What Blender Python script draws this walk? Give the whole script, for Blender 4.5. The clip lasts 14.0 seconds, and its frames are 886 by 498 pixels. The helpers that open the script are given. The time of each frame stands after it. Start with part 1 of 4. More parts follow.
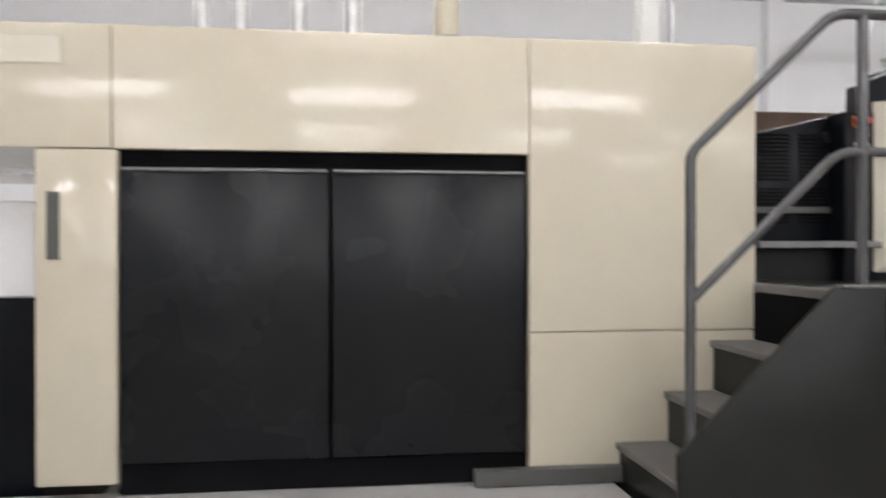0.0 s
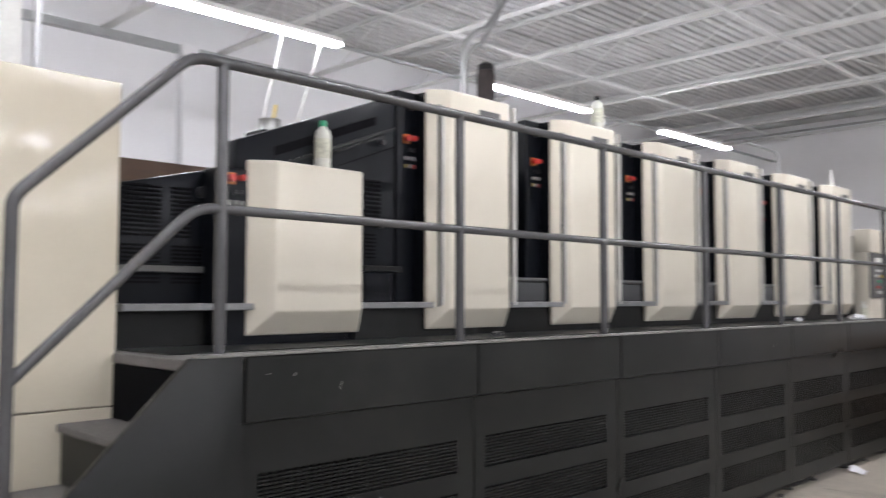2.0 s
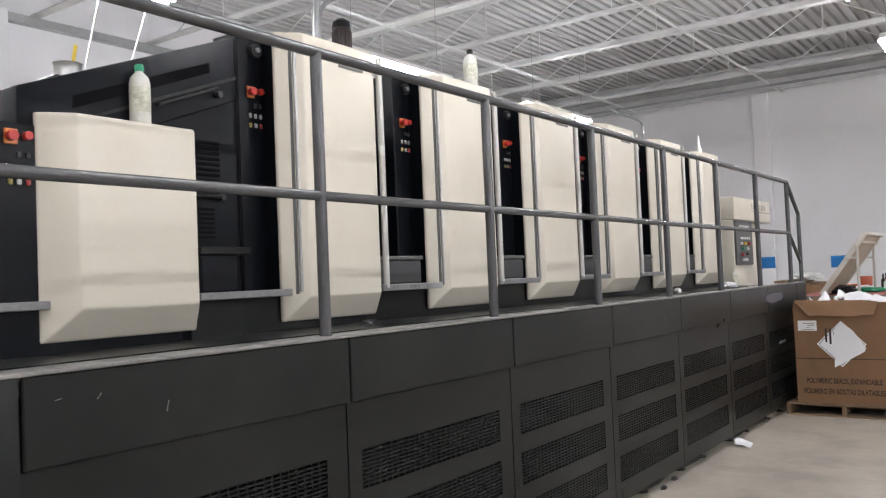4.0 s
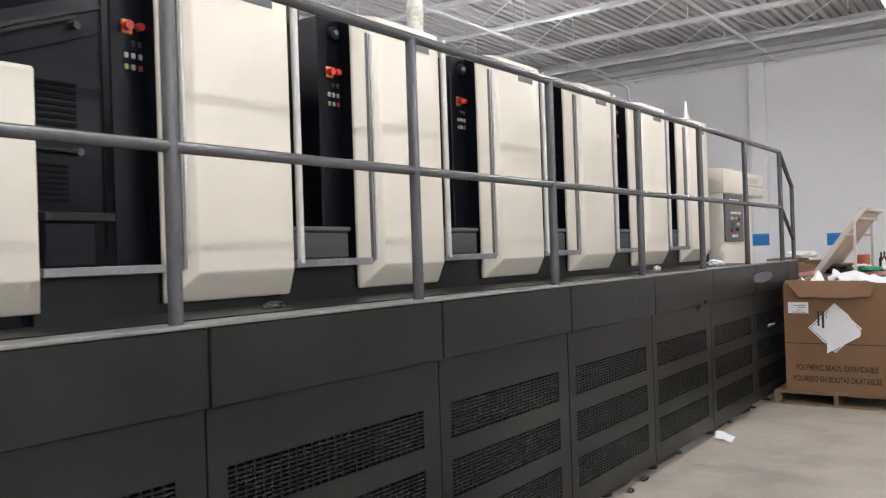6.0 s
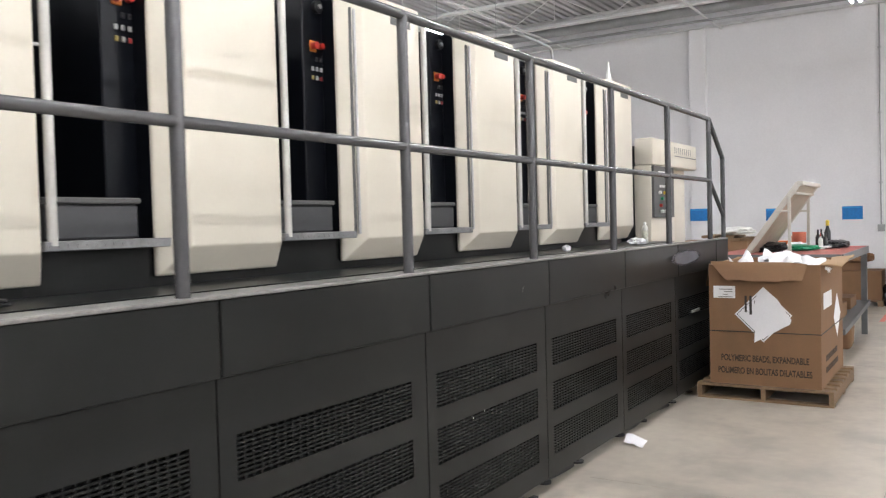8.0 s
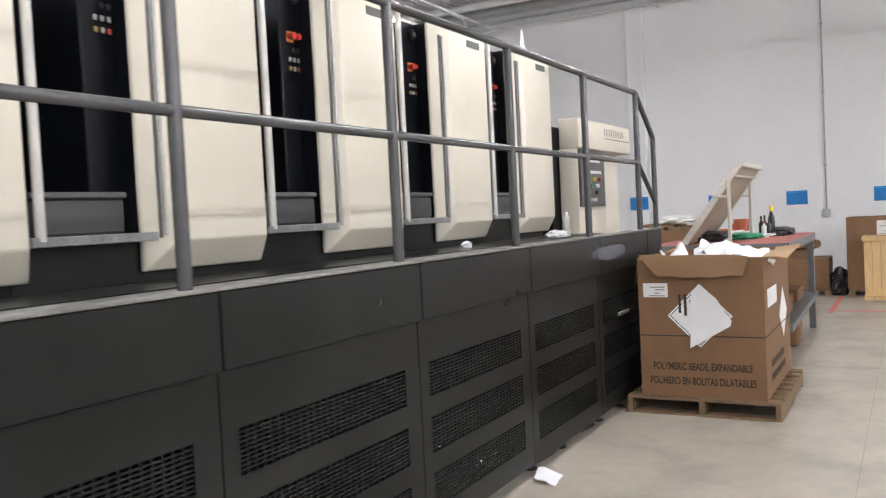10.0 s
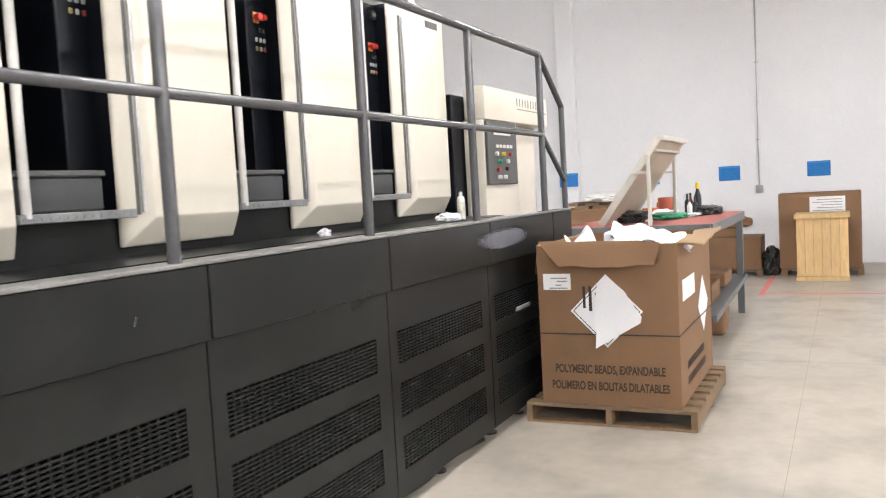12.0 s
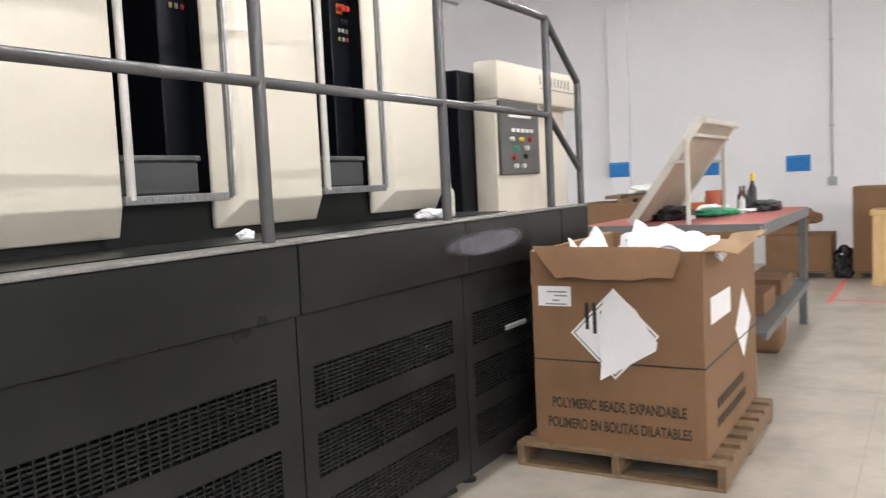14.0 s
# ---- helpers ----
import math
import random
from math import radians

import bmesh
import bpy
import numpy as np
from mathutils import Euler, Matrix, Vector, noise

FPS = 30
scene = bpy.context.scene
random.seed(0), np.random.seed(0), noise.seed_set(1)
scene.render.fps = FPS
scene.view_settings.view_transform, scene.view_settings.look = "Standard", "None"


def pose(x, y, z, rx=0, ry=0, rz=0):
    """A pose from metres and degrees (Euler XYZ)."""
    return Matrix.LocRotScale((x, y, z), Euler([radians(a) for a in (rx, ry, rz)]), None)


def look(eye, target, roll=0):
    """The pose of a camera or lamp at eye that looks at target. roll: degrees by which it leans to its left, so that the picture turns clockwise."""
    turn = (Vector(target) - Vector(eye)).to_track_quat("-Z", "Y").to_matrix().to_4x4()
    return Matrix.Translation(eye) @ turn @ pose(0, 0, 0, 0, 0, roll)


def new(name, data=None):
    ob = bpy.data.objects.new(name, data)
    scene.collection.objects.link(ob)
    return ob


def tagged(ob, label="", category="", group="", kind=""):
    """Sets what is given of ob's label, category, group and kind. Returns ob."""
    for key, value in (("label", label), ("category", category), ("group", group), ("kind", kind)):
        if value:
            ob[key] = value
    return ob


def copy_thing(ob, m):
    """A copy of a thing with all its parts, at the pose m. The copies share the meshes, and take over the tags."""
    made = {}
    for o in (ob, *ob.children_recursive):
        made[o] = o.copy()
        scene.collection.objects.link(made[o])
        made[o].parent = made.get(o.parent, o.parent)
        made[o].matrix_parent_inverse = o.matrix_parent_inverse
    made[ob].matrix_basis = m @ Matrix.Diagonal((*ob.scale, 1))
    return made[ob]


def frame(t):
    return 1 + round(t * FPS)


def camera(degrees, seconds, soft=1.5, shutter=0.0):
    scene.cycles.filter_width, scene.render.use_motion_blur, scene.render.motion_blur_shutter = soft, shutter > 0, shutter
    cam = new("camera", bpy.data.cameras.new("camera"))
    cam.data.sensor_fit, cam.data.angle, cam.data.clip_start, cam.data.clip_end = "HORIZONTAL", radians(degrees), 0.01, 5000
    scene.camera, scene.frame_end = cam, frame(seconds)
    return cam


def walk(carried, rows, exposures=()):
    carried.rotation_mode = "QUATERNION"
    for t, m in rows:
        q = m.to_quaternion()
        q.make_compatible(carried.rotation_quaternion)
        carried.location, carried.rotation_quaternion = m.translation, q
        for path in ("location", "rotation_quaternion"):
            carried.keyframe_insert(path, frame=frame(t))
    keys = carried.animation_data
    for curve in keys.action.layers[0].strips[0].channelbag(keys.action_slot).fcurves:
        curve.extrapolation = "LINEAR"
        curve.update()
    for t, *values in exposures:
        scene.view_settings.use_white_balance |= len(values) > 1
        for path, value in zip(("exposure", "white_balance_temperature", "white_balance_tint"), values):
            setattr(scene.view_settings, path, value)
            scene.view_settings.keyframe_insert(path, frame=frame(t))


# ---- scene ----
cam = camera(55.6, 14.0, 1.2, 0.5)
PATH = [
    (0, (-0.219, -0.167, 1.537), (0.047, 1.815, 1.527), -0.0),
    (0.5, (-0.191, -0.084, 1.561), (0.324, 1.846, 1.451), -0.3),
    (0.6, (-0.15, -0.086, 1.57), (0.387, 1.837, 1.463), -0.3),
    (1, (0.012, -0.027, 1.581), (0.787, 1.816, 1.585), 0.3),
    (1.5, (0.193, 0.041, 1.59), (1.294, 1.71, 1.666), 1.0),
    (2, (0.319, 0.198, 1.59), (1.729, 1.612, 1.704), 0.1),
    (2.5, (0.387, 0.421, 1.566), (1.957, 1.657, 1.667), -1.6),
    (3, (0.53, 0.533, 1.586), (2.144, 1.712, 1.653), -1.0),
    (3.5, (0.721, 0.691, 1.584), (2.349, 1.851, 1.661), -2.2),
    (6, (1.696, 0.907, 1.569), (3.325, 2.066, 1.578), -1.9),
    (6.5, (1.971, 0.982, 1.589), (3.634, 2.093, 1.561), -2.7),
    (7, (2.225, 0.976, 1.58), (3.898, 2.071, 1.536), -2.7),
    (7.5, (2.509, 0.974, 1.587), (4.186, 2.062, 1.529), -1.8),
    (10, (3.981, 1.129, 1.558), (5.725, 2.105, 1.482), -2.9),
    (10.5, (4.276, 1.068, 1.577), (6.025, 2.032, 1.469), -2.5),
    (11, (4.517, 1.023, 1.556), (6.249, 2.016, 1.44), -1.9),
    (11.5, (4.763, 1.079, 1.567), (6.523, 2.019, 1.434), -1.9),
    (12, (5.027, 1.118, 1.56), (6.824, 1.985, 1.422), -3.2),
    (12.5, (5.339, 1.063, 1.567), (7.089, 2.023, 1.447), -2.4),
    (13, (5.607, 1.056, 1.545), (7.348, 2.027, 1.384), -2.1),
    (13.5, (5.916, 1.123, 1.549), (7.696, 2.021, 1.39), -1.7),
    (14, (6.163, 1.096, 1.551), (7.882, 2.106, 1.394), -2.8),
]
walk(cam, [(t, look(eye, target, roll)) for t, eye, target, roll in PATH],
     [(0, -0.16, 6500, 10), (0.5, -0.03, 6380, 11), (1, 0.17, 6220, 12), (1.5, -0.16, 6260, 12), (2, -0.08, 6260, 12), (3, -0.05, 6340, 11), (3.5, -0.05, 6340, 11), (6, 0.08, 6340, 11), (7, 0.27, 6340, 11),
      (7.5, 0.3, 6400, 10), (10, 0.28, 6400, 10), (11, 0.38, 6400, 10), (12, 0.75, 6500, 10), (12.5, 0.58, 6500, 10), (13, 0.58, 6550, 10), (13.5, 0.42, 6550, 10), (14, 0.45, 6550, 10)])

# ---- world and light ----
world = bpy.data.worlds.new("world")
scene.world = world
world.use_nodes = True
world.node_tree.nodes["Background"].inputs[0].default_value = (0.75, 0.8, 0.9, 1)
world.node_tree.nodes["Background"].inputs[1].default_value = 0.05
LAMP = 92.0


# ---- materials ----
def material(name, base, rough=0.5, metal=0.0, var=0.1, scale=2.0, grain=0.05, gscale=60.0, bump=0.1, spots=None, coat=0.0, each=0.0, stretch=(1, 1, 1), spec=0.5, detail=5.0):
    m = bpy.data.materials.new(name)
    m.use_nodes = True
    nt = m.node_tree
    n, l = nt.nodes, nt.links
    b = n["Principled BSDF"]
    tc = n.new("ShaderNodeTexCoord")
    mp = n.new("ShaderNodeMapping")
    mp.inputs["Scale"].default_value = stretch
    l.new(tc.outputs["Object"], mp.inputs["Vector"])
    big = n.new("ShaderNodeTexNoise")
    big.inputs["Scale"].default_value, big.inputs["Detail"].default_value, big.inputs["Roughness"].default_value = scale, detail, 0.62 if detail > 2 else 0.4
    fine = n.new("ShaderNodeTexNoise")
    fine.inputs["Scale"].default_value, fine.inputs["Detail"].default_value = gscale, 3
    l.new(mp.outputs[0], big.inputs["Vector"])
    l.new(mp.outputs[0], fine.inputs["Vector"])
    r1 = n.new("ShaderNodeMapRange")
    r1.inputs["From Min"].default_value, r1.inputs["From Max"].default_value = 0.3, 0.7
    r1.inputs["To Min"].default_value, r1.inputs["To Max"].default_value = 1 - var, 1 + var
    r1.interpolation_type = "SMOOTHSTEP"
    l.new(big.outputs[0], r1.inputs["Value"])
    r2 = n.new("ShaderNodeMapRange")
    r2.inputs["From Min"].default_value, r2.inputs["From Max"].default_value = 0.3, 0.7
    r2.inputs["To Min"].default_value, r2.inputs["To Max"].default_value = 1 - grain, 1 + grain
    l.new(fine.outputs[0], r2.inputs["Value"])
    mul = n.new("ShaderNodeMath")
    mul.operation = "MULTIPLY"
    l.new(r1.outputs[0], mul.inputs[0])
    l.new(r2.outputs[0], mul.inputs[1])
    value = mul.outputs[0]
    if each:
        info = n.new("ShaderNodeObjectInfo")
        r3 = n.new("ShaderNodeMapRange")
        r3.inputs["To Min"].default_value, r3.inputs["To Max"].default_value = 1 - each, 1 + each
        l.new(info.outputs["Random"], r3.inputs["Value"])
        m3 = n.new("ShaderNodeMath")
        m3.operation = "MULTIPLY"
        l.new(value, m3.inputs[0])
        l.new(r3.outputs[0], m3.inputs[1])
        value = m3.outputs[0]
    sc = n.new("ShaderNodeVectorMath")
    sc.operation = "SCALE"
    sc.inputs[0].default_value = base
    l.new(value, sc.inputs["Scale"])
    col = sc.outputs[0]
    if spots:
        (sr, sg, sb), sscale, low, high = spots
        sp = n.new("ShaderNodeTexNoise")
        sp.inputs["Scale"].default_value, sp.inputs["Detail"].default_value, sp.inputs["Roughness"].default_value = sscale, min(4, detail), 0.55 if detail > 2 else 0.4
        l.new(mp.outputs[0], sp.inputs["Vector"])
        ramp = n.new("ShaderNodeMapRange")
        ramp.inputs["From Min"].default_value, ramp.inputs["From Max"].default_value = low, high
        ramp.interpolation_type = "SMOOTHSTEP"
        l.new(sp.outputs[0], ramp.inputs["Value"])
        mix = n.new("ShaderNodeMix")
        mix.data_type = "RGBA"
        mix.inputs["B"].default_value = (sr, sg, sb, 1)
        for s in mix.inputs:
            if s.type == "RGBA" and s.name == "A":
                l.new(col, s)
            if s.type == "RGBA" and s.name == "B":
                s.default_value = (sr, sg, sb, 1)
        l.new(ramp.outputs[0], mix.inputs[0])
        col = [o for o in mix.outputs if o.type == "RGBA"][0]
    l.new(col, b.inputs["Base Color"])
    rr = n.new("ShaderNodeMapRange")
    rr.inputs["From Min"].default_value, rr.inputs["From Max"].default_value = 0.15, 0.85
    rr.inputs["To Min"].default_value, rr.inputs["To Max"].default_value = max(0.02, rough * 0.88), min(1, rough * 1.12)
    rr.interpolation_type = "SMOOTHSTEP"
    l.new(big.outputs[0], rr.inputs["Value"])
    l.new(rr.outputs[0], b.inputs["Roughness"])
    b.inputs["Metallic"].default_value = metal
    b.inputs["Specular IOR Level"].default_value = spec
    b.inputs["Coat Weight"].default_value = coat
    b.inputs["Coat Roughness"].default_value = 0.12
    if bump > 0:
        bp = n.new("ShaderNodeBump")
        bp.inputs["Strength"].default_value = bump
        bp.inputs["Distance"].default_value = 0.002
        l.new(fine.outputs[0], bp.inputs["Height"])
        l.new(bp.outputs[0], b.inputs["Normal"])
    return m


def glow(name, colour, strength):
    m = bpy.data.materials.new(name)
    m.use_nodes = True
    b = m.node_tree.nodes["Principled BSDF"]
    b.inputs["Base Color"].default_value = (*colour, 1)
    b.inputs["Emission Color"].default_value = (*colour, 1)
    b.inputs["Emission Strength"].default_value = strength
    return m


CREAM = material("cream_enamel", (0.6, 0.55, 0.44), 0.085, spec=0.3, var=0.03, scale=1.3, grain=0.012, bump=0.006, spots=((0.53, 0.475, 0.365), 1.6, 0.45, 0.95))
CREAM2 = material("cream_cover", (0.65, 0.605, 0.505), 0.3, var=0.025, scale=1.7, grain=0.012, bump=0.01, spots=((0.56, 0.51, 0.415), 2.1, 0.5, 1.0))
CHARCOAL = material("charcoal_enamel", (0.0118, 0.0125, 0.012), 0.3, detail=4.0, spec=0.2, var=0.14, scale=1.1, grain=0.05, gscale=90, bump=0.01, spots=((0.024, 0.0245, 0.023), 1.7, 0.45, 0.85))
DOORBLACK = material("cabinet_door_paint", (0.0088, 0.0096, 0.0112), 0.27, detail=3.0, spec=0.2, var=0.1, scale=1.3, grain=0.03, bump=0.006, spots=((0.0115, 0.0122, 0.0135), 1.4, 0.4, 0.95))
INK = material("unit_black", (0.0042, 0.005, 0.0072), 0.3, detail=2.0, spec=0.14, var=0.15, scale=2.0, grain=0.08, bump=0.03)
# near-black that stands in for the shade inside gaps and recesses
VOID = material("recess_shade_black", (0.006, 0.006, 0.007), 0.9, var=0.2, bump=0.0, spec=0.05)
RAIL = material("rail_grey_paint", (0.07, 0.07, 0.073), 0.22, detail=1.0, var=0.03, scale=6, grain=0.06, bump=0.05)
STEEL = material("worn_steel", (0.42, 0.42, 0.41), 0.36, metal=0.8, var=0.12, scale=8, grain=0.08, bump=0.08)
SILL = material("sill_grey", (0.2, 0.2, 0.2), 0.42, metal=0.35, var=0.15, scale=8, grain=0.1, bump=0.1)
DECK = material("deck_plate", (0.19, 0.183, 0.176), 0.55, var=0.14, scale=5, grain=0.16, gscale=140, bump=0.3, spots=((0.09, 0.09, 0.09), 4, 0.55, 0.85))
TREAD = material("tread_grit", (0.14, 0.132, 0.128), 0.7, var=0.12, scale=5, grain=0.2, gscale=180, bump=0.4)
CONCRETE = material("concrete", (0.44, 0.395, 0.33), 0.4, var=0.1, scale=1.3, grain=0.05, gscale=11, bump=0.06, spots=((0.29, 0.26, 0.22), 1.9, 0.4, 0.78))
WALLW = material("white_wall", (0.87, 0.87, 0.885), 0.6, var=0.02, scale=0.8, grain=0.02, gscale=30, bump=0.08)
DECKING = material("roof_deck_white", (0.62, 0.62, 0.615), 0.5, var=0.05, scale=1.5, grain=0.03, bump=0.0)
JOISTW = material("joist_white", (0.78, 0.78, 0.77), 0.5, var=0.06, scale=3, grain=0.04, bump=0.0)
PIPE = material("galvanised", (0.42, 0.43, 0.43), 0.38, metal=0.7, var=0.1, scale=4, bump=0.05)
CARD = material("cardboard", (0.206, 0.112, 0.056), 0.8, var=0.07, scale=2.5, grain=0.05, gscale=110, bump=0.1, spots=((0.165, 0.098, 0.05), 2.2, 0.5, 0.85))
CARDIN = material("cardboard_inside", (0.33, 0.21, 0.11), 0.8, var=0.08, scale=5, grain=0.08, gscale=110, bump=0.15)
PALLETW = material("pallet_wood", (0.2, 0.13, 0.072), 0.75, var=0.16, scale=6, grain=0.14, gscale=50, bump=0.25, each=0.18, stretch=(1, 6, 6), spots=((0.1, 0.065, 0.04), 3, 0.5, 0.9))
PINE = material("pine_boards", (0.62, 0.42, 0.2), 0.6, var=0.1, scale=5, grain=0.1, gscale=40, bump=0.15, each=0.1, stretch=(5, 5, 1), spots=((0.35, 0.2, 0.08), 8, 0.68, 0.8))
PAPER = material("white_paper", (0.82, 0.82, 0.84), 0.7, var=0.02, grain=0.02, bump=0.03)
BLACKP = material("black_print", (0.03, 0.025, 0.02), 0.7, var=0.2, bump=0.0)
PRINT = material("brown_black_print", (0.045, 0.028, 0.016), 0.8, var=0.3, scale=30, bump=0.0)
RED = material("red_plastic", (0.4, 0.03, 0.022), 0.35, bump=0.0)
AMBER = material("amber_plastic", (0.48, 0.15, 0.03), 0.4, bump=0.0)
WHITEP = material("white_plastic", (0.75, 0.75, 0.72), 0.4, bump=0.0)
YELLOW = material("yellow_plastic", (0.75, 0.55, 0.06), 0.4, bump=0.0)
GREENP = material("green_plastic", (0.02, 0.3, 0.14), 0.4, bump=0.0)
BLUE = material("blue_cloth", (0.02, 0.2, 0.55), 0.7, var=0.1, scale=20, bump=0.1)
BLACKPL = material("black_plastic", (0.012, 0.012, 0.013), 0.35, bump=0.0)
PANELG = material("panel_grey", (0.075, 0.075, 0.072), 0.45, var=0.08, bump=0.03)
BENCHG = material("bench_grey", (0.15, 0.158, 0.163), 0.5, var=0.12, scale=4, bump=0.05)
REDTOP = material("red_mat", (0.36, 0.11, 0.09), 0.7, var=0.1, scale=4, bump=0.05)
WOODB = material("brown_board", (0.075, 0.042, 0.025), 0.7, var=0.15, scale=5, bump=0.1, stretch=(1, 6, 6))
BOTTLE = material("milky_bottle", (0.62, 0.62, 0.56), 0.4, var=0.05, scale=12, bump=0.0)
LABEL = material("pale_label", (0.55, 0.55, 0.45), 0.6, var=0.25, scale=40, bump=0.0)
PINKTAPE = material("red_floor_tape", (0.72, 0.2, 0.16), 0.6, var=0.12, scale=20, bump=0.0)
PLASTICBAG = material("black_film", (0.015, 0.014, 0.014), 0.2, var=0.2, scale=10, bump=0.3, gscale=20)
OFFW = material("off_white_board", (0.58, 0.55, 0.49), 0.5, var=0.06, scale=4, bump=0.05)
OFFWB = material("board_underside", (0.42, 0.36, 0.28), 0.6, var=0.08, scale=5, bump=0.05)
RUST = material("motor_brown", (0.06, 0.045, 0.042), 0.6, var=0.3, scale=9, bump=0.15)
KEYW = material("key_grey", (0.28, 0.28, 0.265), 0.4, bump=0.0)
KEYY = material("key_yellow", (0.26, 0.21, 0.06), 0.4, bump=0.0)
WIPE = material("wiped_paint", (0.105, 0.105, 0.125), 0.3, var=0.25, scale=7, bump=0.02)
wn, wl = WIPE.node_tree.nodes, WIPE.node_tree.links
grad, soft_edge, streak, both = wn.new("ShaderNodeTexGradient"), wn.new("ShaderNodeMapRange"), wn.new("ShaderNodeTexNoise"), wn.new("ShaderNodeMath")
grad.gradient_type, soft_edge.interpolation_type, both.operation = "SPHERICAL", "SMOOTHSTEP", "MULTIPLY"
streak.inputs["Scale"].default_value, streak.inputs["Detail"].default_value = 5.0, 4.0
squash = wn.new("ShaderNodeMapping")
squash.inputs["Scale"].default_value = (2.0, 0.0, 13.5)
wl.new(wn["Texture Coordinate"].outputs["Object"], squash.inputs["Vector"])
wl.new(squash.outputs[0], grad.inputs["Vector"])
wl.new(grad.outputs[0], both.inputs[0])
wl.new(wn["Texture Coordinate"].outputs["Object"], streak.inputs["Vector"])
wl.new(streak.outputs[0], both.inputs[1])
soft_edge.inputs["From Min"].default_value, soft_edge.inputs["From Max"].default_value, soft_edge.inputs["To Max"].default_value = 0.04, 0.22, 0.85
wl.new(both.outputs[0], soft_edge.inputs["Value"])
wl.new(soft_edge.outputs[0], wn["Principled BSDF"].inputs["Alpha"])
PLATE = material("checker_plate", (0.45, 0.437, 0.425), 0.4, var=0.08, scale=3, grain=0.04, gscale=60, bump=0.12)
KEYR = material("key_red", (0.3, 0.03, 0.025), 0.4, bump=0.0)
GUARD = material("guard_pole_paint", (0.5, 0.49, 0.455), 0.3, metal=0.2, var=0.06, scale=5, bump=0.02)
TRAY = material("tray_grey", (0.035, 0.036, 0.038), 0.45, var=0.1, bump=0.05)
TUBE = glow("lamp_tube", (0.985, 0.975, 1.0), LAMP)


# ---- mesh helpers ----
def box(bm, x0, x1, y0, y1, z0, z1, bev=0.0, seg=1):
    vs = [bm.verts.new((x, y, z)) for z in (z0, z1) for y in (y0, y1) for x in (x0, x1)]
    fs = [bm.faces.new([vs[i] for i in q]) for q in ((0, 2, 3, 1), (4, 5, 7, 6), (0, 1, 5, 4), (2, 6, 7, 3), (0, 4, 6, 2), (1, 3, 7, 5))]
    if bev:
        es = list({e for f in fs for e in f.edges})
        bmesh.ops.bevel(bm, geom=es, offset=bev, segments=seg, affect="EDGES", profile=0.5)
    return bm


def prism(bm, poly, axis, d0, d1, bev=0.0):
    """A polygon drawn in the two axes other than axis, drawn out from d0 to d1."""
    def at(p, d):
        return {"x": (d, p[0], p[1]), "y": (p[0], d, p[1]), "z": (p[0], p[1], d)}[axis]
    a = [bm.verts.new(at(p, d0)) for p in poly]
    b = [bm.verts.new(at(p, d1)) for p in poly]
    fs = [bm.faces.new(a), bm.faces.new(b[::-1])]
    k = len(poly)
    for i in range(k):
        fs.append(bm.faces.new((a[i], b[i], b[(i + 1) % k], a[(i + 1) % k])))
    bmesh.ops.recalc_face_normals(bm, faces=fs)
    if bev:
        bmesh.ops.bevel(bm, geom=list({e for f in fs for e in f.edges}), offset=bev, segments=2, affect="EDGES", profile=0.5)
    return bm


def rod(bm, p0, p1, r, seg=12, r1=None):
    p0, p1 = Vector(p0), Vector(p1)
    d = p1 - p0
    m = Matrix.Translation((p0 + p1) / 2) @ d.to_track_quat("Z", "Y").to_matrix().to_4x4()
    bmesh.ops.create_cone(bm, cap_ends=True, segments=seg, radius1=r, radius2=r if r1 is None else r1, depth=d.length, matrix=m)
    return bm


def tube(bm, pts, r, seg=12):
    for a, b in zip(pts, pts[1:]):
        rod(bm, a, b, r, seg)
    for p in pts[1:-1]:
        bmesh.ops.create_uvsphere(bm, u_segments=seg, v_segments=8, radius=r * 1.01, matrix=Matrix.Translation(p))
    return bm


def arc(p0, corner, p1, n=5):
    """Points of a bend from p0 to p1 that leans towards the corner."""
    p0, c, p1 = Vector(p0), Vector(corner), Vector(p1)
    return [p0 * (1 - u) ** 2 + c * 2 * u * (1 - u) + p1 * u * u for u in [i / n for i in range(n + 1)]]


def lathe(bm, profile, seg=16, at=(0, 0, 0)):
    rings = []
    for r, z in profile:
        rings.append([bm.verts.new((at[0] + r * math.cos(2 * math.pi * i / seg), at[1] + r * math.sin(2 * math.pi * i / seg), at[2] + z)) for i in range(seg)])
    for a, b in zip(rings, rings[1:]):
        for i in range(seg):
            bm.faces.new((a[i], a[(i + 1) % seg], b[(i + 1) % seg], b[i]))
    bm.faces.new(rings[0][::-1])
    bm.faces.new(rings[-1])
    return bm


def B():
    return bmesh.new()


def mesh_of(name, bm, mat, angle=35):
    me = bpy.data.meshes.new(name)
    bm.normal_update()
    bm.to_mesh(me)
    bm.free()
    me.materials.append(mat)
    me.polygons.foreach_set("use_smooth", [True] * len(me.polygons))
    me.set_sharp_from_angle(angle=radians(angle))
    return me


def part(name, bm, mat, parent, label="", kind=""):
    ob = new(name, mesh_of(name, bm, mat))
    ob.parent = parent
    return tagged(ob, label, kind=kind)


def thing(name, at, label, category, group="", kind="", turn=0):
    ob = new(name)
    ob.empty_display_size = 0.1
    ob.matrix_world = pose(*at, 0, 0, turn)
    return tagged(ob, label, category, group, kind)


def solid(name, bm, mat, label, category, at=(0, 0, 0), turn=0, group="", kind=""):
    ob = new(name, mesh_of(name, bm, mat))
    ob.matrix_world = pose(*at, 0, 0, turn)
    return tagged(ob, label, category, group, kind)


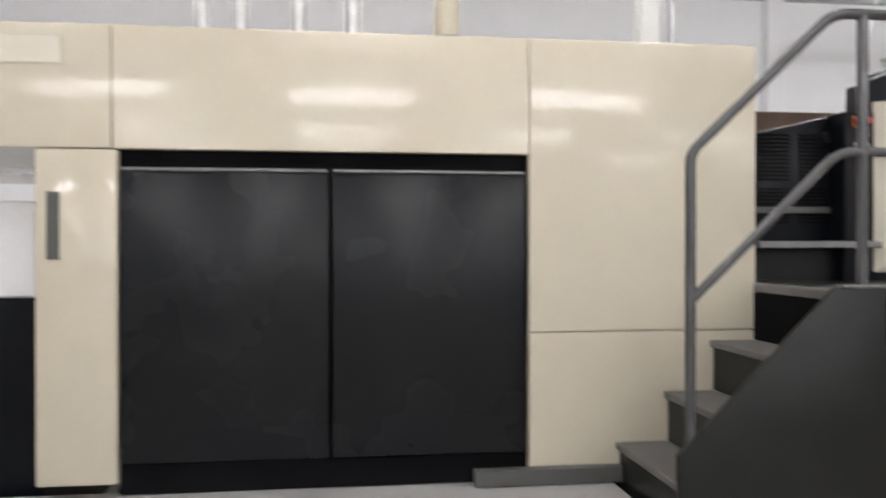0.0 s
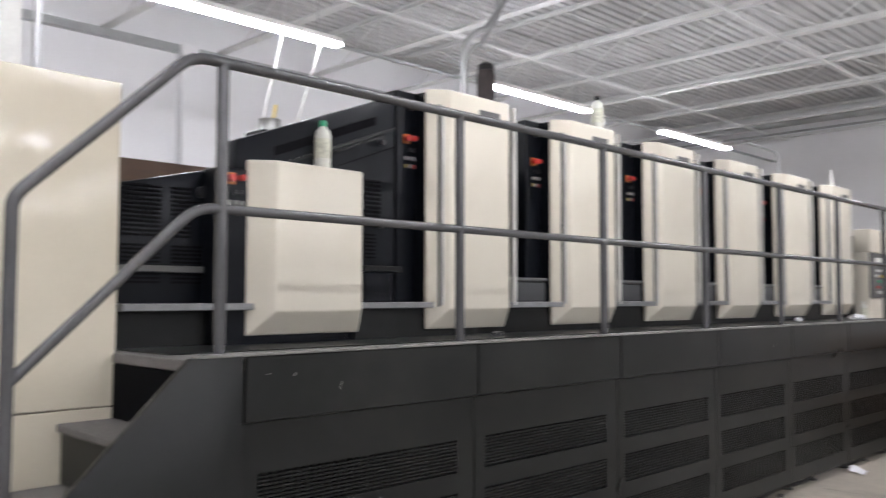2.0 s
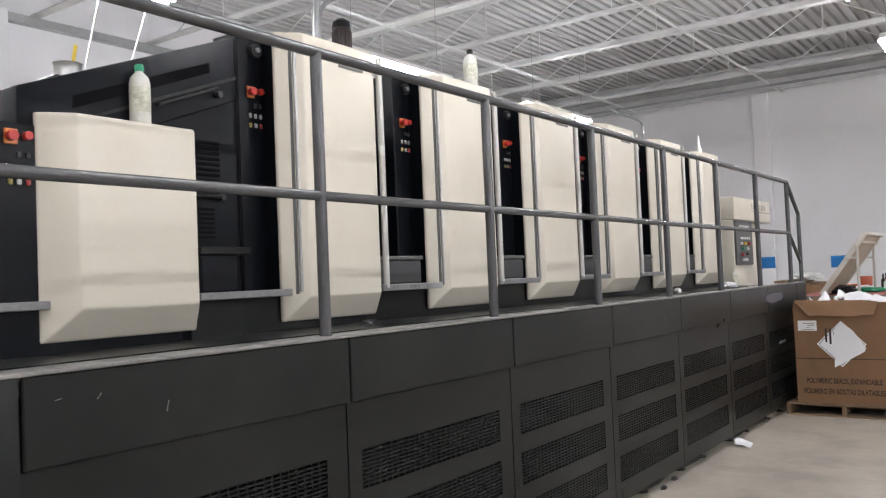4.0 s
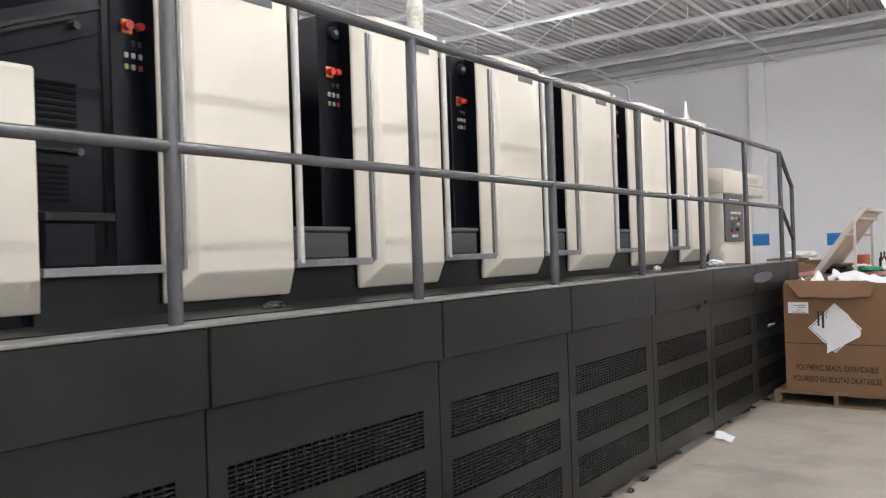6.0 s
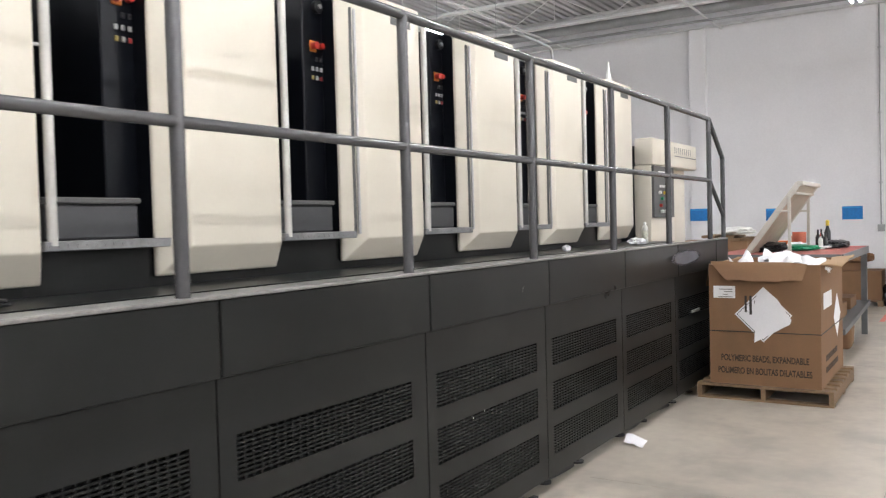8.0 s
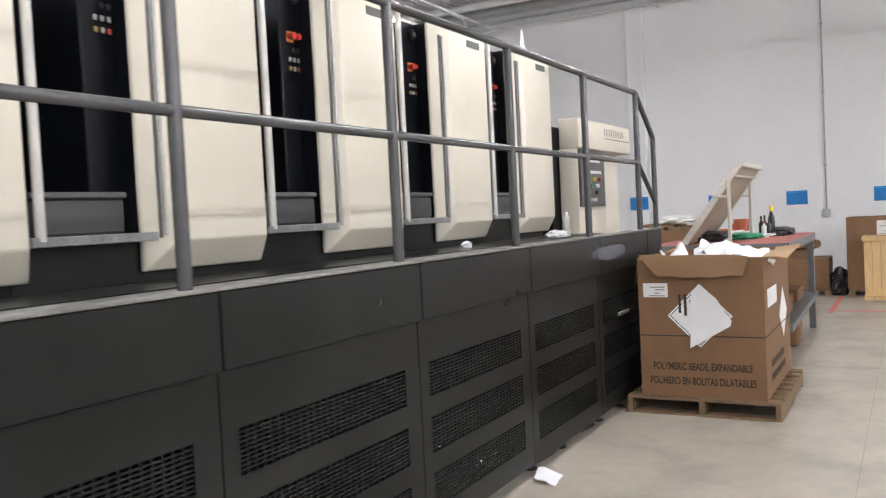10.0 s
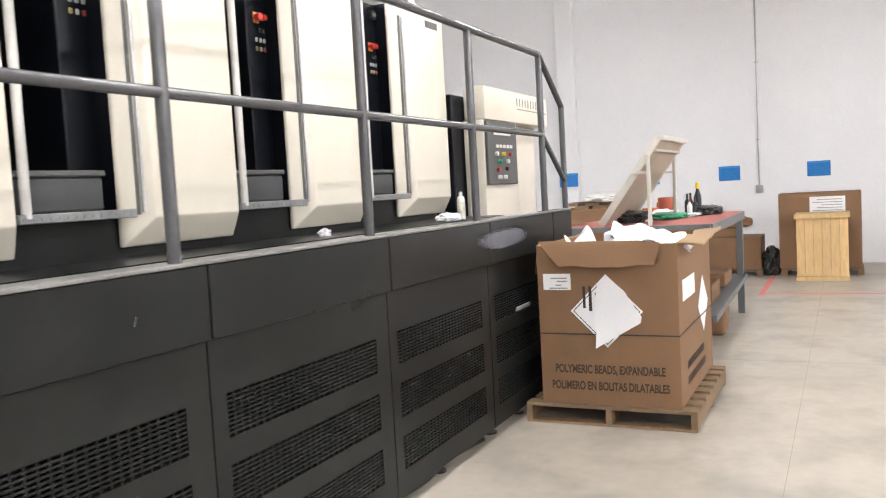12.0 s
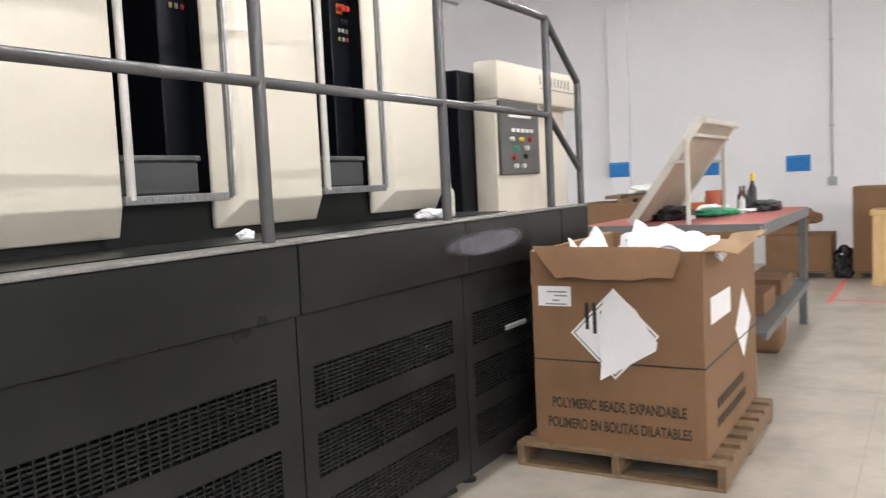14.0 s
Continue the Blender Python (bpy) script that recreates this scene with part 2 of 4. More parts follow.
def writing(name, body, size, mat, parent, m, width=None):
    cu = bpy.data.curves.new(name, "FONT")
    cu.body, cu.size, cu.align_x, cu.offset = body, size, "LEFT", 0.0024
    tmp = bpy.data.objects.new("text_source", cu)
    me = bpy.data.meshes.new_from_object(tmp)
    bpy.data.objects.remove(tmp)
    bpy.data.curves.remove(cu)
    if width:
        xs = [v.co.x for v in me.vertices]
        k = width / (max(xs) - min(xs))
        for v in me.vertices:
            v.co.x *= k
    me.materials.clear()
    me.materials.append(mat)
    ob = new(name, me)
    ob.parent = parent
    ob.matrix_basis = m
    return ob


# ---- room ----
XW, YB, X0, Y0, ZD = 20.42, 12.0, -9.0, -24.0, 6.07
solid("floor", box(B(), X0 - 0.3, XW + 0.3, Y0 - 0.3, YB + 0.3, -0.25, 0), CONCRETE, "pale worn concrete floor of the print hall", "floor", kind="structure")
solid("wall_east", box(B(), XW, XW + 0.3, Y0, YB, 0, ZD + 0.3), WALLW, "tall white painted end wall", "wall", kind="structure")
solid("wall_north", box(B(), X0, XW, YB, YB + 0.3, 0, ZD + 0.3), WALLW, "tall white painted wall behind the press", "wall", kind="structure")
solid("wall_west", box(B(), X0 - 0.3, X0, Y0, YB, 0, ZD + 0.3), WALLW, "white painted wall", "wall", kind="structure")
solid("wall_south", box(B(), X0, XW, Y0 - 0.3, Y0, 0, ZD + 0.3), WALLW, "white painted wall", "wall", kind="structure")

# ribbed roof deck, ribs along x
bm = B()
y, prof = Y0, []
while y < YB:
    prof += [(y, ZD), (y + 0.1, ZD), (y + 0.115, ZD + 0.07), (y + 0.165, ZD + 0.07), (y + 0.18, ZD)]
    y += 0.18
low = [(bm.verts.new((X0, a, b)), bm.verts.new((XW, a, b))) for a, b in prof]
for (a, b), (c, d) in zip(low, low[1:]):
    if (a.co - c.co).length > 1e-5:
        bm.faces.new((a, b, d, c))
bmesh.ops.remove_doubles(bm, verts=bm.verts, dist=1e-5)
box(bm, X0, XW, Y0, YB, ZD + 0.085, ZD + 0.2)
solid("ceiling", bm, DECKING, "white ribbed steel roof deck", "ceiling", kind="structure")


def joist():
    """An open web roof joist along y, hung under the deck."""
    j = thing("roof_joist", (0, 0, 0), "white open-web steel roof joist under the deck", "joist", "roof joists", "structure")
    zb, zt = 5.42, ZD
    bm = B()
    box(bm, -0.075, 0.075, Y0, YB, zb, zb + 0.014)
    box(bm, -0.012, 0.012, Y0, YB, zb + 0.012, zb + 0.06)
    part("bottom_chord", bm, JOISTW, j)
    bm = B()
    box(bm, -0.06, 0.06, Y0, YB, zt - 0.012, zt - 0.001)
    box(bm, -0.012, 0.012, Y0, YB, zt - 0.06, zt - 0.012)
    part("top_chord", bm, JOISTW, j)
    bm = B()
    y, up = Y0 + 0.1, True
    while y + 1.1 < YB:
        rod(bm, (0, y, zb + 0.03 if up else zt - 0.03), (0, y + 1.1, zt - 0.03 if up else zb + 0.03), 0.011, 6)
        if up:
            rod(bm, (0, y + 1.1, zb + 0.03), (0, y + 1.1, zt - 0.03), 0.009, 6)
        y, up = y + 1.1, not up
    part("web", bm, JOISTW, j)
    return j


first = joist()
first.matrix_world = pose(20.25, 0, 0)
JX = [18.25, 16.15, 14.3, 12.5, 10.72, 8.9, 7.07, 5.24, 3.41, 1.58, -0.25, -2.08, -3.91, -5.74, -7.57]
for x in JX:
    copy_thing(first, pose(x, 0, 0))
for i, y in enumerate((8.6, 5.3, 1.2, -3.5)):
    bm = B()
    box(bm, X0, XW, y - 0.02, y + 0.02, 5.38, 5.386)
    box(bm, X0, XW, y - 0.003, y + 0.003, 5.386, 5.42)
    solid("bridging_angle", bm, JOISTW, "thin white steel bridging angle across the joists", "bridging", group="bridging", kind="structure")

# columns
bm = B()
box(bm, XW - 0.16, XW - 0.002, 5.6, 5.93, 0, 5.41, 0.006)
solid("wall_column", bm, WALLW, "white painted steel column against the end wall", "column", kind="structure")
bm = B()
box(bm, 6.35, 6.62, YB - 0.2, YB - 0.002, 0, 5.41, 0.006)
solid("wall_column", bm, WALLW, "white painted steel column against the side wall", "column", kind="structure")
bm = B()
box(bm, X0, XW, YB - 0.12, YB - 0.002, 5.28, 5.4, 0.006)
solid("wall_girt", bm, PIPE, "grey steel girt along the wall", "girt", kind="structure")

# pipes under the joists near the end wall
for x, z, r in ((19.75, 5.68, 0.1), (19.2, 5.33, 0.025)):
    solid("ceiling_pipe", rod(B(), (x, Y0, z), (x, YB, z), r, 16), PIPE, "galvanised pipe along the roof", "pipe", kind="structure")


def lamp(x, y, z):
    f = thing("ceiling_light", (x, y, z), "white fluorescent strip light with bare lit tubes, hung from joists", "ceiling light", "strip lights")
    L = 2.44
    bm = B()
    prism(bm, [(-0.055, 0.03), (-0.04, 0.09), (0.04, 0.09), (0.055, 0.03), (0.05, 0.025), (-0.05, 0.025)], "x", -L / 2, L / 2)
    part("reflector", bm, WHITEP, f)
    for dy in (-0.05, 0.05):
        part("tube", rod(B(), (-L / 2 + 0.03, dy, 0.0), (L / 2 - 0.03, dy, 0.0), 0.019, 10), TUBE, f, "lit fluorescent tube")
    for dx in (-0.9, 0.9):
        part("hanger", rod(B(), (dx, 0, 0.09), (dx, 0, ZD - z), 0.005, 6), PIPE, f)
    return f


LX = [4.85, 9.6, 14.15, 0.2, -4.4]
lamp0 = None
for y in (7.6, 2.3, -3.0, -8.2, -13.4, -18.6):
    for x in LX:
        if lamp0 is None:
            lamp0 = lamp(x, y, 4.4)
        else:
            copy_thing(lamp0, pose(x, y, 4.4))

# ---- walkway along the press ----
FY = 3.11
DZ = 1.34
walkway = thing("press_walkway", (0, 0, 0), "raised charcoal steel walkway with vented side panels", "walkway")
bm = B()
box(bm, 1.94, 11.0, 3.12, 4.2, DZ - 0.04, DZ)
part("deck", bm, DECK, walkway, "worn grey deck plate")
bm = B()
box(bm, 2.02, 11.2, 3.545, 4.19, DZ + 0.001, DZ + 0.006)
part("inner_deck", bm, CHARCOAL, walkway, "dark painted inner deck strip")
bm = B()
box(bm, 1.9, 11.45, 3.075, 3.13, 1.356, 1.37, 0.003)
part("deck_edge", bm, DECK, walkway, "scuffed pale edge strip")
SEAMS = [2.105, 3.445, 4.727, 5.98, 7.245, 8.505, 9.765, 10.99]
for a, b in zip(SEAMS, SEAMS[1:]):
    bm = B()
    box(bm, a + 0.004, b - 0.004, 3.078, 3.1, 1.096, 1.355, 0.004)
    part("fascia_panel", bm, CHARCOAL, walkway)
bm = B()
box(bm, 10.995, 11.45, 3.078, 3.1, 1.096, 1.355, 0.004)
part("fascia_panel", bm, CHARCOAL, walkway)
# near-black sheet painting the shaded depth behind the grilles
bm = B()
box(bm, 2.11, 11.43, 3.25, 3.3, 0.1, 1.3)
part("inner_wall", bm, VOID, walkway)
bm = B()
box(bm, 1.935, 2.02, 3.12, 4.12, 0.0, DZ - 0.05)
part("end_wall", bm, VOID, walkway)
ROWS3 = ((0.725, 0.888), (0.457, 0.628), (0.195, 0.362))


def vent_panel(a, b):
    """One side panel with three slotted grilles between x = a and b."""
    va, vb = a + 0.083, b - 0.122
    y0, y1 = FY, FY + 0.025
    xs, zs = [a + 0.004, va, vb, b - 0.004], [0.075] + [z for r in reversed(ROWS3) for z in r] + [1.09]
    bm = B()
    for y in (y0, y1):
        grid = [[bm.verts.new((x, y, z)) for x in xs] for z in zs]
        for i in range(len(zs) - 1):
            for j in range(3):
                if j != 1 or i % 2 == 0:
                    bm.faces.new((grid[i][j], grid[i][j + 1], grid[i + 1][j + 1], grid[i + 1][j]))
    bm.verts.ensure_lookup_table()
    front, back = bm.verts[:len(zs) * 4], bm.verts[len(zs) * 4:]
    bm.verts.index_update()
    twin = {v.index: back[k] for k, v in enumerate(front)}
    for e in [e for e in bm.edges if e.is_boundary and e.verts[0].index in twin]:
        u, v = e.verts
        bm.faces.new((u, v, twin[v.index], twin[u.index]))
    bmesh.ops.recalc_face_normals(bm, faces=bm.faces)
    panel = part("side_panel", bm, CHARCOAL, walkway)
    for z0, z1 in ROWS3:
        bm = B()
        n = 10
        p = (z1 - z0) / n
        for i in range(1, n):
            box(bm, va, vb, y0 + 0.003, y0 + 0.012, z0 + i * p - 0.0036, z0 + i * p + 0.0036)
        m = round((vb - va) / 0.04)
        for i in range(1, m):
            x = va + (vb - va) * i / m
            box(bm, x - 0.0035, x + 0.0035, y0 + 0.0035, y0 + 0.0115, z0, z1)
        part("grille", bm, CHARCOAL, panel, "slotted vent grille")


for a, b in zip(SEAMS, SEAMS[1:]):
    vent_panel(a, b)
bm = B()
box(bm, 10.995, 11.43, FY, FY + 0.025, 0.075, 1.09, 0.003)
part("side_panel", bm, CHARCOAL, walkway)
for x in [s + d for s in SEAMS for d in (0.12, 0.62)]:
    bm = B()
    rod(bm, (x, 3.2, 0.0), (x, 3.2, 0.012), 0.045, 14)
    rod(bm, (x, 3.2, 0.012), (x, 3.2, 0.12), 0.014, 10)
    part("levelling_foot", bm, BLACKPL, walkway)
# small raised bar standing in for a whitish sticker smear, no handle
for x, z in ((10.2, 0.735),):
    bm = B()
    box(bm, x, x + 0.26, 3.095, 3.109, z, z + 0.03, 0.006)
    part("pull_handle", bm, KEYW, walkway, "whitish sticker smear on the side panel")

# stairs
bm = B()
prism(bm, [(1.183, 0.0), (1.183, 0.675), (1.872, 1.358), (2.101, 1.358), (2.101, 0.0)], "y", 3.085, 3.115, 0.003)
part("stringer", bm, CHARCOAL, walkway, "charcoal steel stair side plate")
for x, z in ((1.2, 0.548), (1.452, 0.797), (1.695, 1.052)):
    bm = B()
    box(bm, x, x + 0.29, 3.116, 3.89, z - 0.035, z, 0.004)
    part("tread", bm, TREAD, walkway, "grey gritted stair tread")
    bm = B()
    box(bm, x + 0.02, x + 0.035, 3.116, 3.885, z - 0.25, z - 0.035)
    part("riser", bm, CHARCOAL, walkway)
bm = B()
box(bm, 1.93, 2.3, 3.116, 3.89, DZ - 0.045, DZ - 0.004, 0.004)
part("tread", bm, TREAD, walkway)

# hand rail
rail = thing("hand_rail", (0, 0, 0), "grey painted tubular steel hand rail along the walkway", "hand rail")
PX = [2.011, 3.352, 4.612, 5.876, 7.135, 8.4, 9.664, 10.943]
RY, RZ, MZ = 3.12, 2.51, 1.93
for x in PX:
    bm = B()
    rod(bm, (x, RY, 1.3), (x, RY, RZ), 0.024, 14)
    part("post", bm, RAIL, rail)
bm = B()
pts = [(1.248, RY, 0.69), (1.248, RY, 1.875)] + arc((1.248, RY, 1.875), (1.248, RY, 1.915), (1.285, RY, 1.95), 4)[1:] + arc((1.825, RY, 2.462), (1.875, RY, RZ), (1.95, RY, RZ), 4) + [(10.943, RY, RZ)]
pts += [(11.445, RY, 2.165), (11.445, RY, 1.3)]
tube(bm, pts, 0.0225, 14)
part("top_rail", bm, RAIL, rail)
bm = B()
pts = [(1.258, RY, 1.315)] + arc((1.84, RY, 1.87), (1.9, RY, MZ), (1.98, RY, MZ), 4) + [(10.943, RY, MZ), (11.445, RY, 1.59)]
tube(bm, pts, 0.0205, 14)
part("middle_rail", bm, RAIL, rail)

# ---- delivery cabinet ----
CY, CZ0, CZ1 = 3.895, 0.437, 2.558
cab = thing("delivery_cabinet", (0, 0, 0), "glossy cream steel delivery end cabinet with dark double doors", "machine cabinet")
bm = B()
box(bm, 0.758, 1.945, CY, CY + 0.04, 1.106, CZ1, 0.004)
part("upper_panel", bm, CREAM, cab)
bm = B()
box(bm, 0.758, 1.945, CY, CY + 0.04, CZ0, 1.101, 0.004)
part("lower_panel", bm, CREAM, cab)
bm = B()
box(bm, -1.22, 0.754, CY, CY + 0.04, 1.983, CZ1, 0.004)
part("header_panel", bm, CREAM, cab)
bm = B()
box(bm, -2.9, -1.226, CY, CY + 0.04, 1.986, CZ1, 0.004)
hp = part("header_panel", bm, CREAM, cab)
bm = B()
box(bm, -2.5, -1.444, CY - 0.006, CY, 2.369, 2.497, 0.002)
part("name_plate", bm, CREAM2, hp, "raised cream name plate")
bm = B()
box(bm, -1.562, -1.2, CY, CY + 0.5, 0.42, 1.981, 0.012, 2)
colm = part("corner_column", bm, CREAM, cab)
bm = B()
box(bm, -1.51, -1.453, CY - 0.004, CY, 1.468, 1.782)
part("caution_label", bm, PANELG, colm, "dark strip label")
bm = B()
box(bm, -1.12, 1.93, CY + 0.05, 6.6, 0.375, CZ1 - 0.02)
box(bm, -4.5, -1.22, CY + 0.05, 6.6, 2.0, CZ1 - 0.02)
part("body", bm, CREAM, cab)
# black sheet for the shade around and below the doors
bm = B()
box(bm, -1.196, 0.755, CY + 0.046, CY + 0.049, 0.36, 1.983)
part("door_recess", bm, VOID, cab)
for a, b in ((-1.186, -0.227), (-0.207, 0.735)):
    bm = B()
    box(bm, a, b, CY + 0.006, CY + 0.045, 0.513, 1.882, 0.006, 2)
    d = part("door", bm, DOORBLACK, cab, "dark charcoal steel door")
    bm = B()
    box(bm, a + 0.005, b - 0.005, CY - 0.004, CY + 0.03, 1.884, 1.898, 0.003)
    part("door_lip", bm, SILL, d)
bm = B()
box(bm, 0.475, 1.22, 3.835, 3.895, 0.36, 0.44, 0.004)
part("kick_strip", bm, PANELG, cab, "grey steel kick strip")
bm = B()
box(bm, -1.22, 1.94, 4.0, 6.5, 0.02, 0.374)
part("plinth", bm, VOID, cab)
# low platform in front of the cabinet
plat = thing("low_platform", (0, 0, 0), "low grey checker-plate platform in front of the cabinet", "platform")
bm = B()
box(bm, -4.5, 1.18, 3.1, 4.0, 0.335, 0.355, 0.003)
part("top_plate", bm, PLATE, plat)
bm = B()
box(bm, -4.5, 1.18, 3.12, 3.14, 0.0, 0.335)
part("front_plate", bm, CHARCOAL, plat)
# paper pile seen left of the cabinet
pile = thing("delivery_pile", (-2.2, 4.6, 0.03), "white paper pile on a dark delivery board", "paper pile")
bm = B()
box(bm, -0.65, 0.6, -0.5, 0.9, -0.03, 1.25, 0.01)
part("board_stack", bm, INK, pile)
bm = B()
box(bm, -0.62, 0.57, -0.47, 0.88, 1.25, 1.72, 0.01)
part("sheets", bm, PAPER, pile, "stack of white sheets")

# ---- sloped dryer housing between cabinet and the first unit ----
dry = thing("delivery_housing", (0.05, 0.012, 0.034), "black sloped chain delivery housing with louvres", "press housing")
bm = B()
prism(bm, [(1.895, 1.306), (1.895, 2.08), (2.62, 2.25), (2.62, 1.306)], "y", 4.1, 6.5, 0.008)
part("low_housing", bm, INK, dry)
bm = B()
prism(bm, [(2.53, 1.306), (2.53, 2.36), (3.617, 2.775), (3.617, 1.306)], "y", 3.958, 4.1, 0.006)
hi = part("high_housing", bm, INK, dry)
sl = (2.775 - 2.36) / 1.087


def sloped(bm, x0, x1, z, h, y0, y1):
    """A strip on the housing's face that follows its slope; z is its upper edge at x = 2.53."""
    prism(bm, [(x0, z + sl * (x0 - 2.53) - h), (x0, z + sl * (x0 - 2.53)), (x1, z + sl * (x1 - 2.53)), (x1, z + sl * (x1 - 2.53) - h)], "y", y0, y1)


bm = B()
sloped(bm, 2.76, 3.46, 2.265, 0.05, 3.953, 3.957)
part("slot", bm, VOID, hi)
bm = B()
sloped(bm, 2.55, 3.612, 2.165, 0.016, 3.945, 3.957)
part("trim_strip", bm, CHARCOAL, hi)
bm = B()
sloped(bm, 3.16, 3.5, 2.14, 0.012, 3.935, 3.957)
part("handle", bm, CHARCOAL, hi)
bm = B()
box(bm, 3.16, 3.5, 3.925, 3.957, 1.969, 1.982, 0.004)
part("handle", bm, CHARCOAL, hi)
for x, z in ((3.5, 2.47), (3.5, 1.975)):
    bm = B()
    rod(bm, (x, 3.957, z), (x, 3.925, z), 0.015, 12)
    part("pivot", bm, BLACKPL, hi)
# louvre openings here and below: near-black strips on the face, shade as colour
for i in range(7):
    bm = B()
    box(bm, 3.3, 3.46, 3.95, 3.957, 1.78 + i * 0.022, 1.79 + i * 0.022)
    part("louvre", bm, VOID, hi)
bm = B()
box(bm, 3.31, 3.52, 3.87, 3.955, 1.526, 1.698, 0.008)
part("tray_box", bm, INK, dry)
bm = B()
box(bm, 3.31, 3.6, 3.865, 3.956, 1.7, 1.735, 0.004)
part("tray_ledge", bm, CHARCOAL, dry)
bm = B()
box(bm, 2.775, 2.95, 4.105, 4.275, 2.2, 2.474, 0.006)
part("top_block", bm, INK, dry)
for i in range(9):
    bm = B()
    box(bm, 3.3, 3.5, 3.95, 3.957, 2.02 + i * 0.026, 2.034 + i * 0.026)
    part("louvre", bm, VOID, hi)
lo = dry.children[0]
for i in range(12):
    for x0, x1 in ((1.98, 2.2), (2.26, 2.36)):
        bm = B()
        box(bm, x0, x1, 4.092, 4.099, 1.85 + i * 0.022, 1.862 + i * 0.022)
        part("louvre", bm, VOID, lo)
bm = B()
rod(bm, (2.42, 4.1, 2.09), (2.42, 4.075, 2.09), 0.03, 16)
part("knob", bm, BLACKPL, lo)
for x0, x1 in ((1.98, 2.2), (2.26, 2.44)):
    bm = B()
    for i in range(10):
        box(bm, x0, x1, 4.094, 4.099, 1.62 + i * 0.02, 1.631 + i * 0.02)
    part("vent_grille", bm, VOID, lo, "slotted vent")
bm = B()
prism(bm, [(2.3, 2.02), (2.3, 2.026), (2.6, 2.066), (2.6, 2.06)], "y", 4.093, 4.099)
part("seam", bm, VOID, lo)
bm = B()
box(bm, 3.615, 3.621, 3.952, 3.957, 1.6, 2.76)
part("seam", bm, VOID, hi)
bm = B()
sloped(bm, 2.62, 3.612, 2.05, 0.006, 3.952, 3.957)
part("seam", bm, VOID, hi)
bm = B()
box(bm, 1.95, 2.6, 4.075, 4.1, 1.675, 1.708, 0.003)
part("ledge", bm, PANELG, lo)
bm = B()
box(bm, 1.93, 2.615, 3.9, 4.1, 1.488, 1.522, 0.003)
part("sill", bm, SILL, dry)
bm = B()
box(bm, 3.3, 3.87, 3.865, 3.955, 1.49, 1.525, 0.003)
part("sill", bm, SILL, dry)
bm = B()
box(bm, 3.3, 3.62, 3.94, 3.956, 1.306, 1.489)
part("kick_panel", bm, CHARCOAL, dry)
bm = B()
box(bm, 1.93, 3.9, 4.04, 4.09, 1.306, 1.49)
part("kick_panel", bm, CHARCOAL, dry)


def control_buttons(parent, x, y, z):
    """Emergency stop, lamp and two rows of keys on a face that looks along -y."""
    bm = B()
    box(bm, x - 0.03, x + 0.02, y - 0.012, y, z - 0.03, z + 0.03, 0.003)
    part("stop_plate", bm, AMBER, parent)
    bm = B()
    rod(bm, (x - 0.012, y - 0.012, z), (x - 0.012, y - 0.045, z), 0.02, 14)
    part("stop_button", bm, RED, parent, "red mushroom stop button")
    bm = B()
    rod(bm, (x + 0.058, y, z + 0.008), (x + 0.058, y - 0.026, z + 0.008), 0.017, 14)
    part("push_button", bm, RED, parent)
    for i, (mat, dx, dz) in enumerate(((BLACKPL, 0.025, -0.068), (BLACKPL, 0.06, -0.068), (KEYW, -0.01, -0.122), (KEYW, 0.025, -0.122), (KEYW, 0.06, -0.122),
                                       (KEYY, -0.01, -0.172), (KEYW, 0.025, -0.172), (KEYR, 0.06, -0.172))):
        bm = B()
        box(bm, x + dx - 0.009, x + dx + 0.009, y - 0.01, y, z + dz - 0.012, z + dz + 0.012, 0.003)
        part("key", bm, mat, parent)


def cover(parent, w, chamf, deep, z0, z1, side=0.0):
    """A thin cream cover: right edge at x = 0, front at y = 0, chamfered back to its left edge, with a mitred bevel below."""
    bm = B()
    zb, back = z0 + 0.125, deep + 0.02

    def ring(z, right, left, flare, lean):
        return [bm.verts.new(p) for p in ((max(flare, side), back, z), (flare, right, z), (-w + chamf * (1 - lean), left, z), (-w, deep, z), (-w, back, z))]
    rings = [ring(z0, 0.09, deep * 0.95, 0.048, 0.94), ring(z0 + 0.02, 0.075, deep * 0.8, 0.04, 0.8), ring(zb, 0.0, 0.0, 0.0, 0.0), ring(z1 - 0.012, 0.0, 0.0, 0.0, 0.0), ring(z1, 0.012, 0.012, 0.0, 0.0)]
    for a, b in zip(rings, rings[1:]):
        for i in range(5):
            bm.faces.new((a[i], a[(i + 1) % 5], b[(i + 1) % 5], b[i]))
    bm.faces.new(rings[0])
    bm.faces.new(rings[-1][::-1])
    bmesh.ops.recalc_face_normals(bm, faces=bm.faces)
    es = [e for e in bm.edges if abs(e.calc_face_angle(0)) > 0.25]
    bmesh.ops.bevel(bm, geom=es, offset=0.009, segments=3, affect="EDGES", profile=0.5)
    return part("cover", bm, CREAM2, parent, "cream enamelled steel cover with bevelled foot")


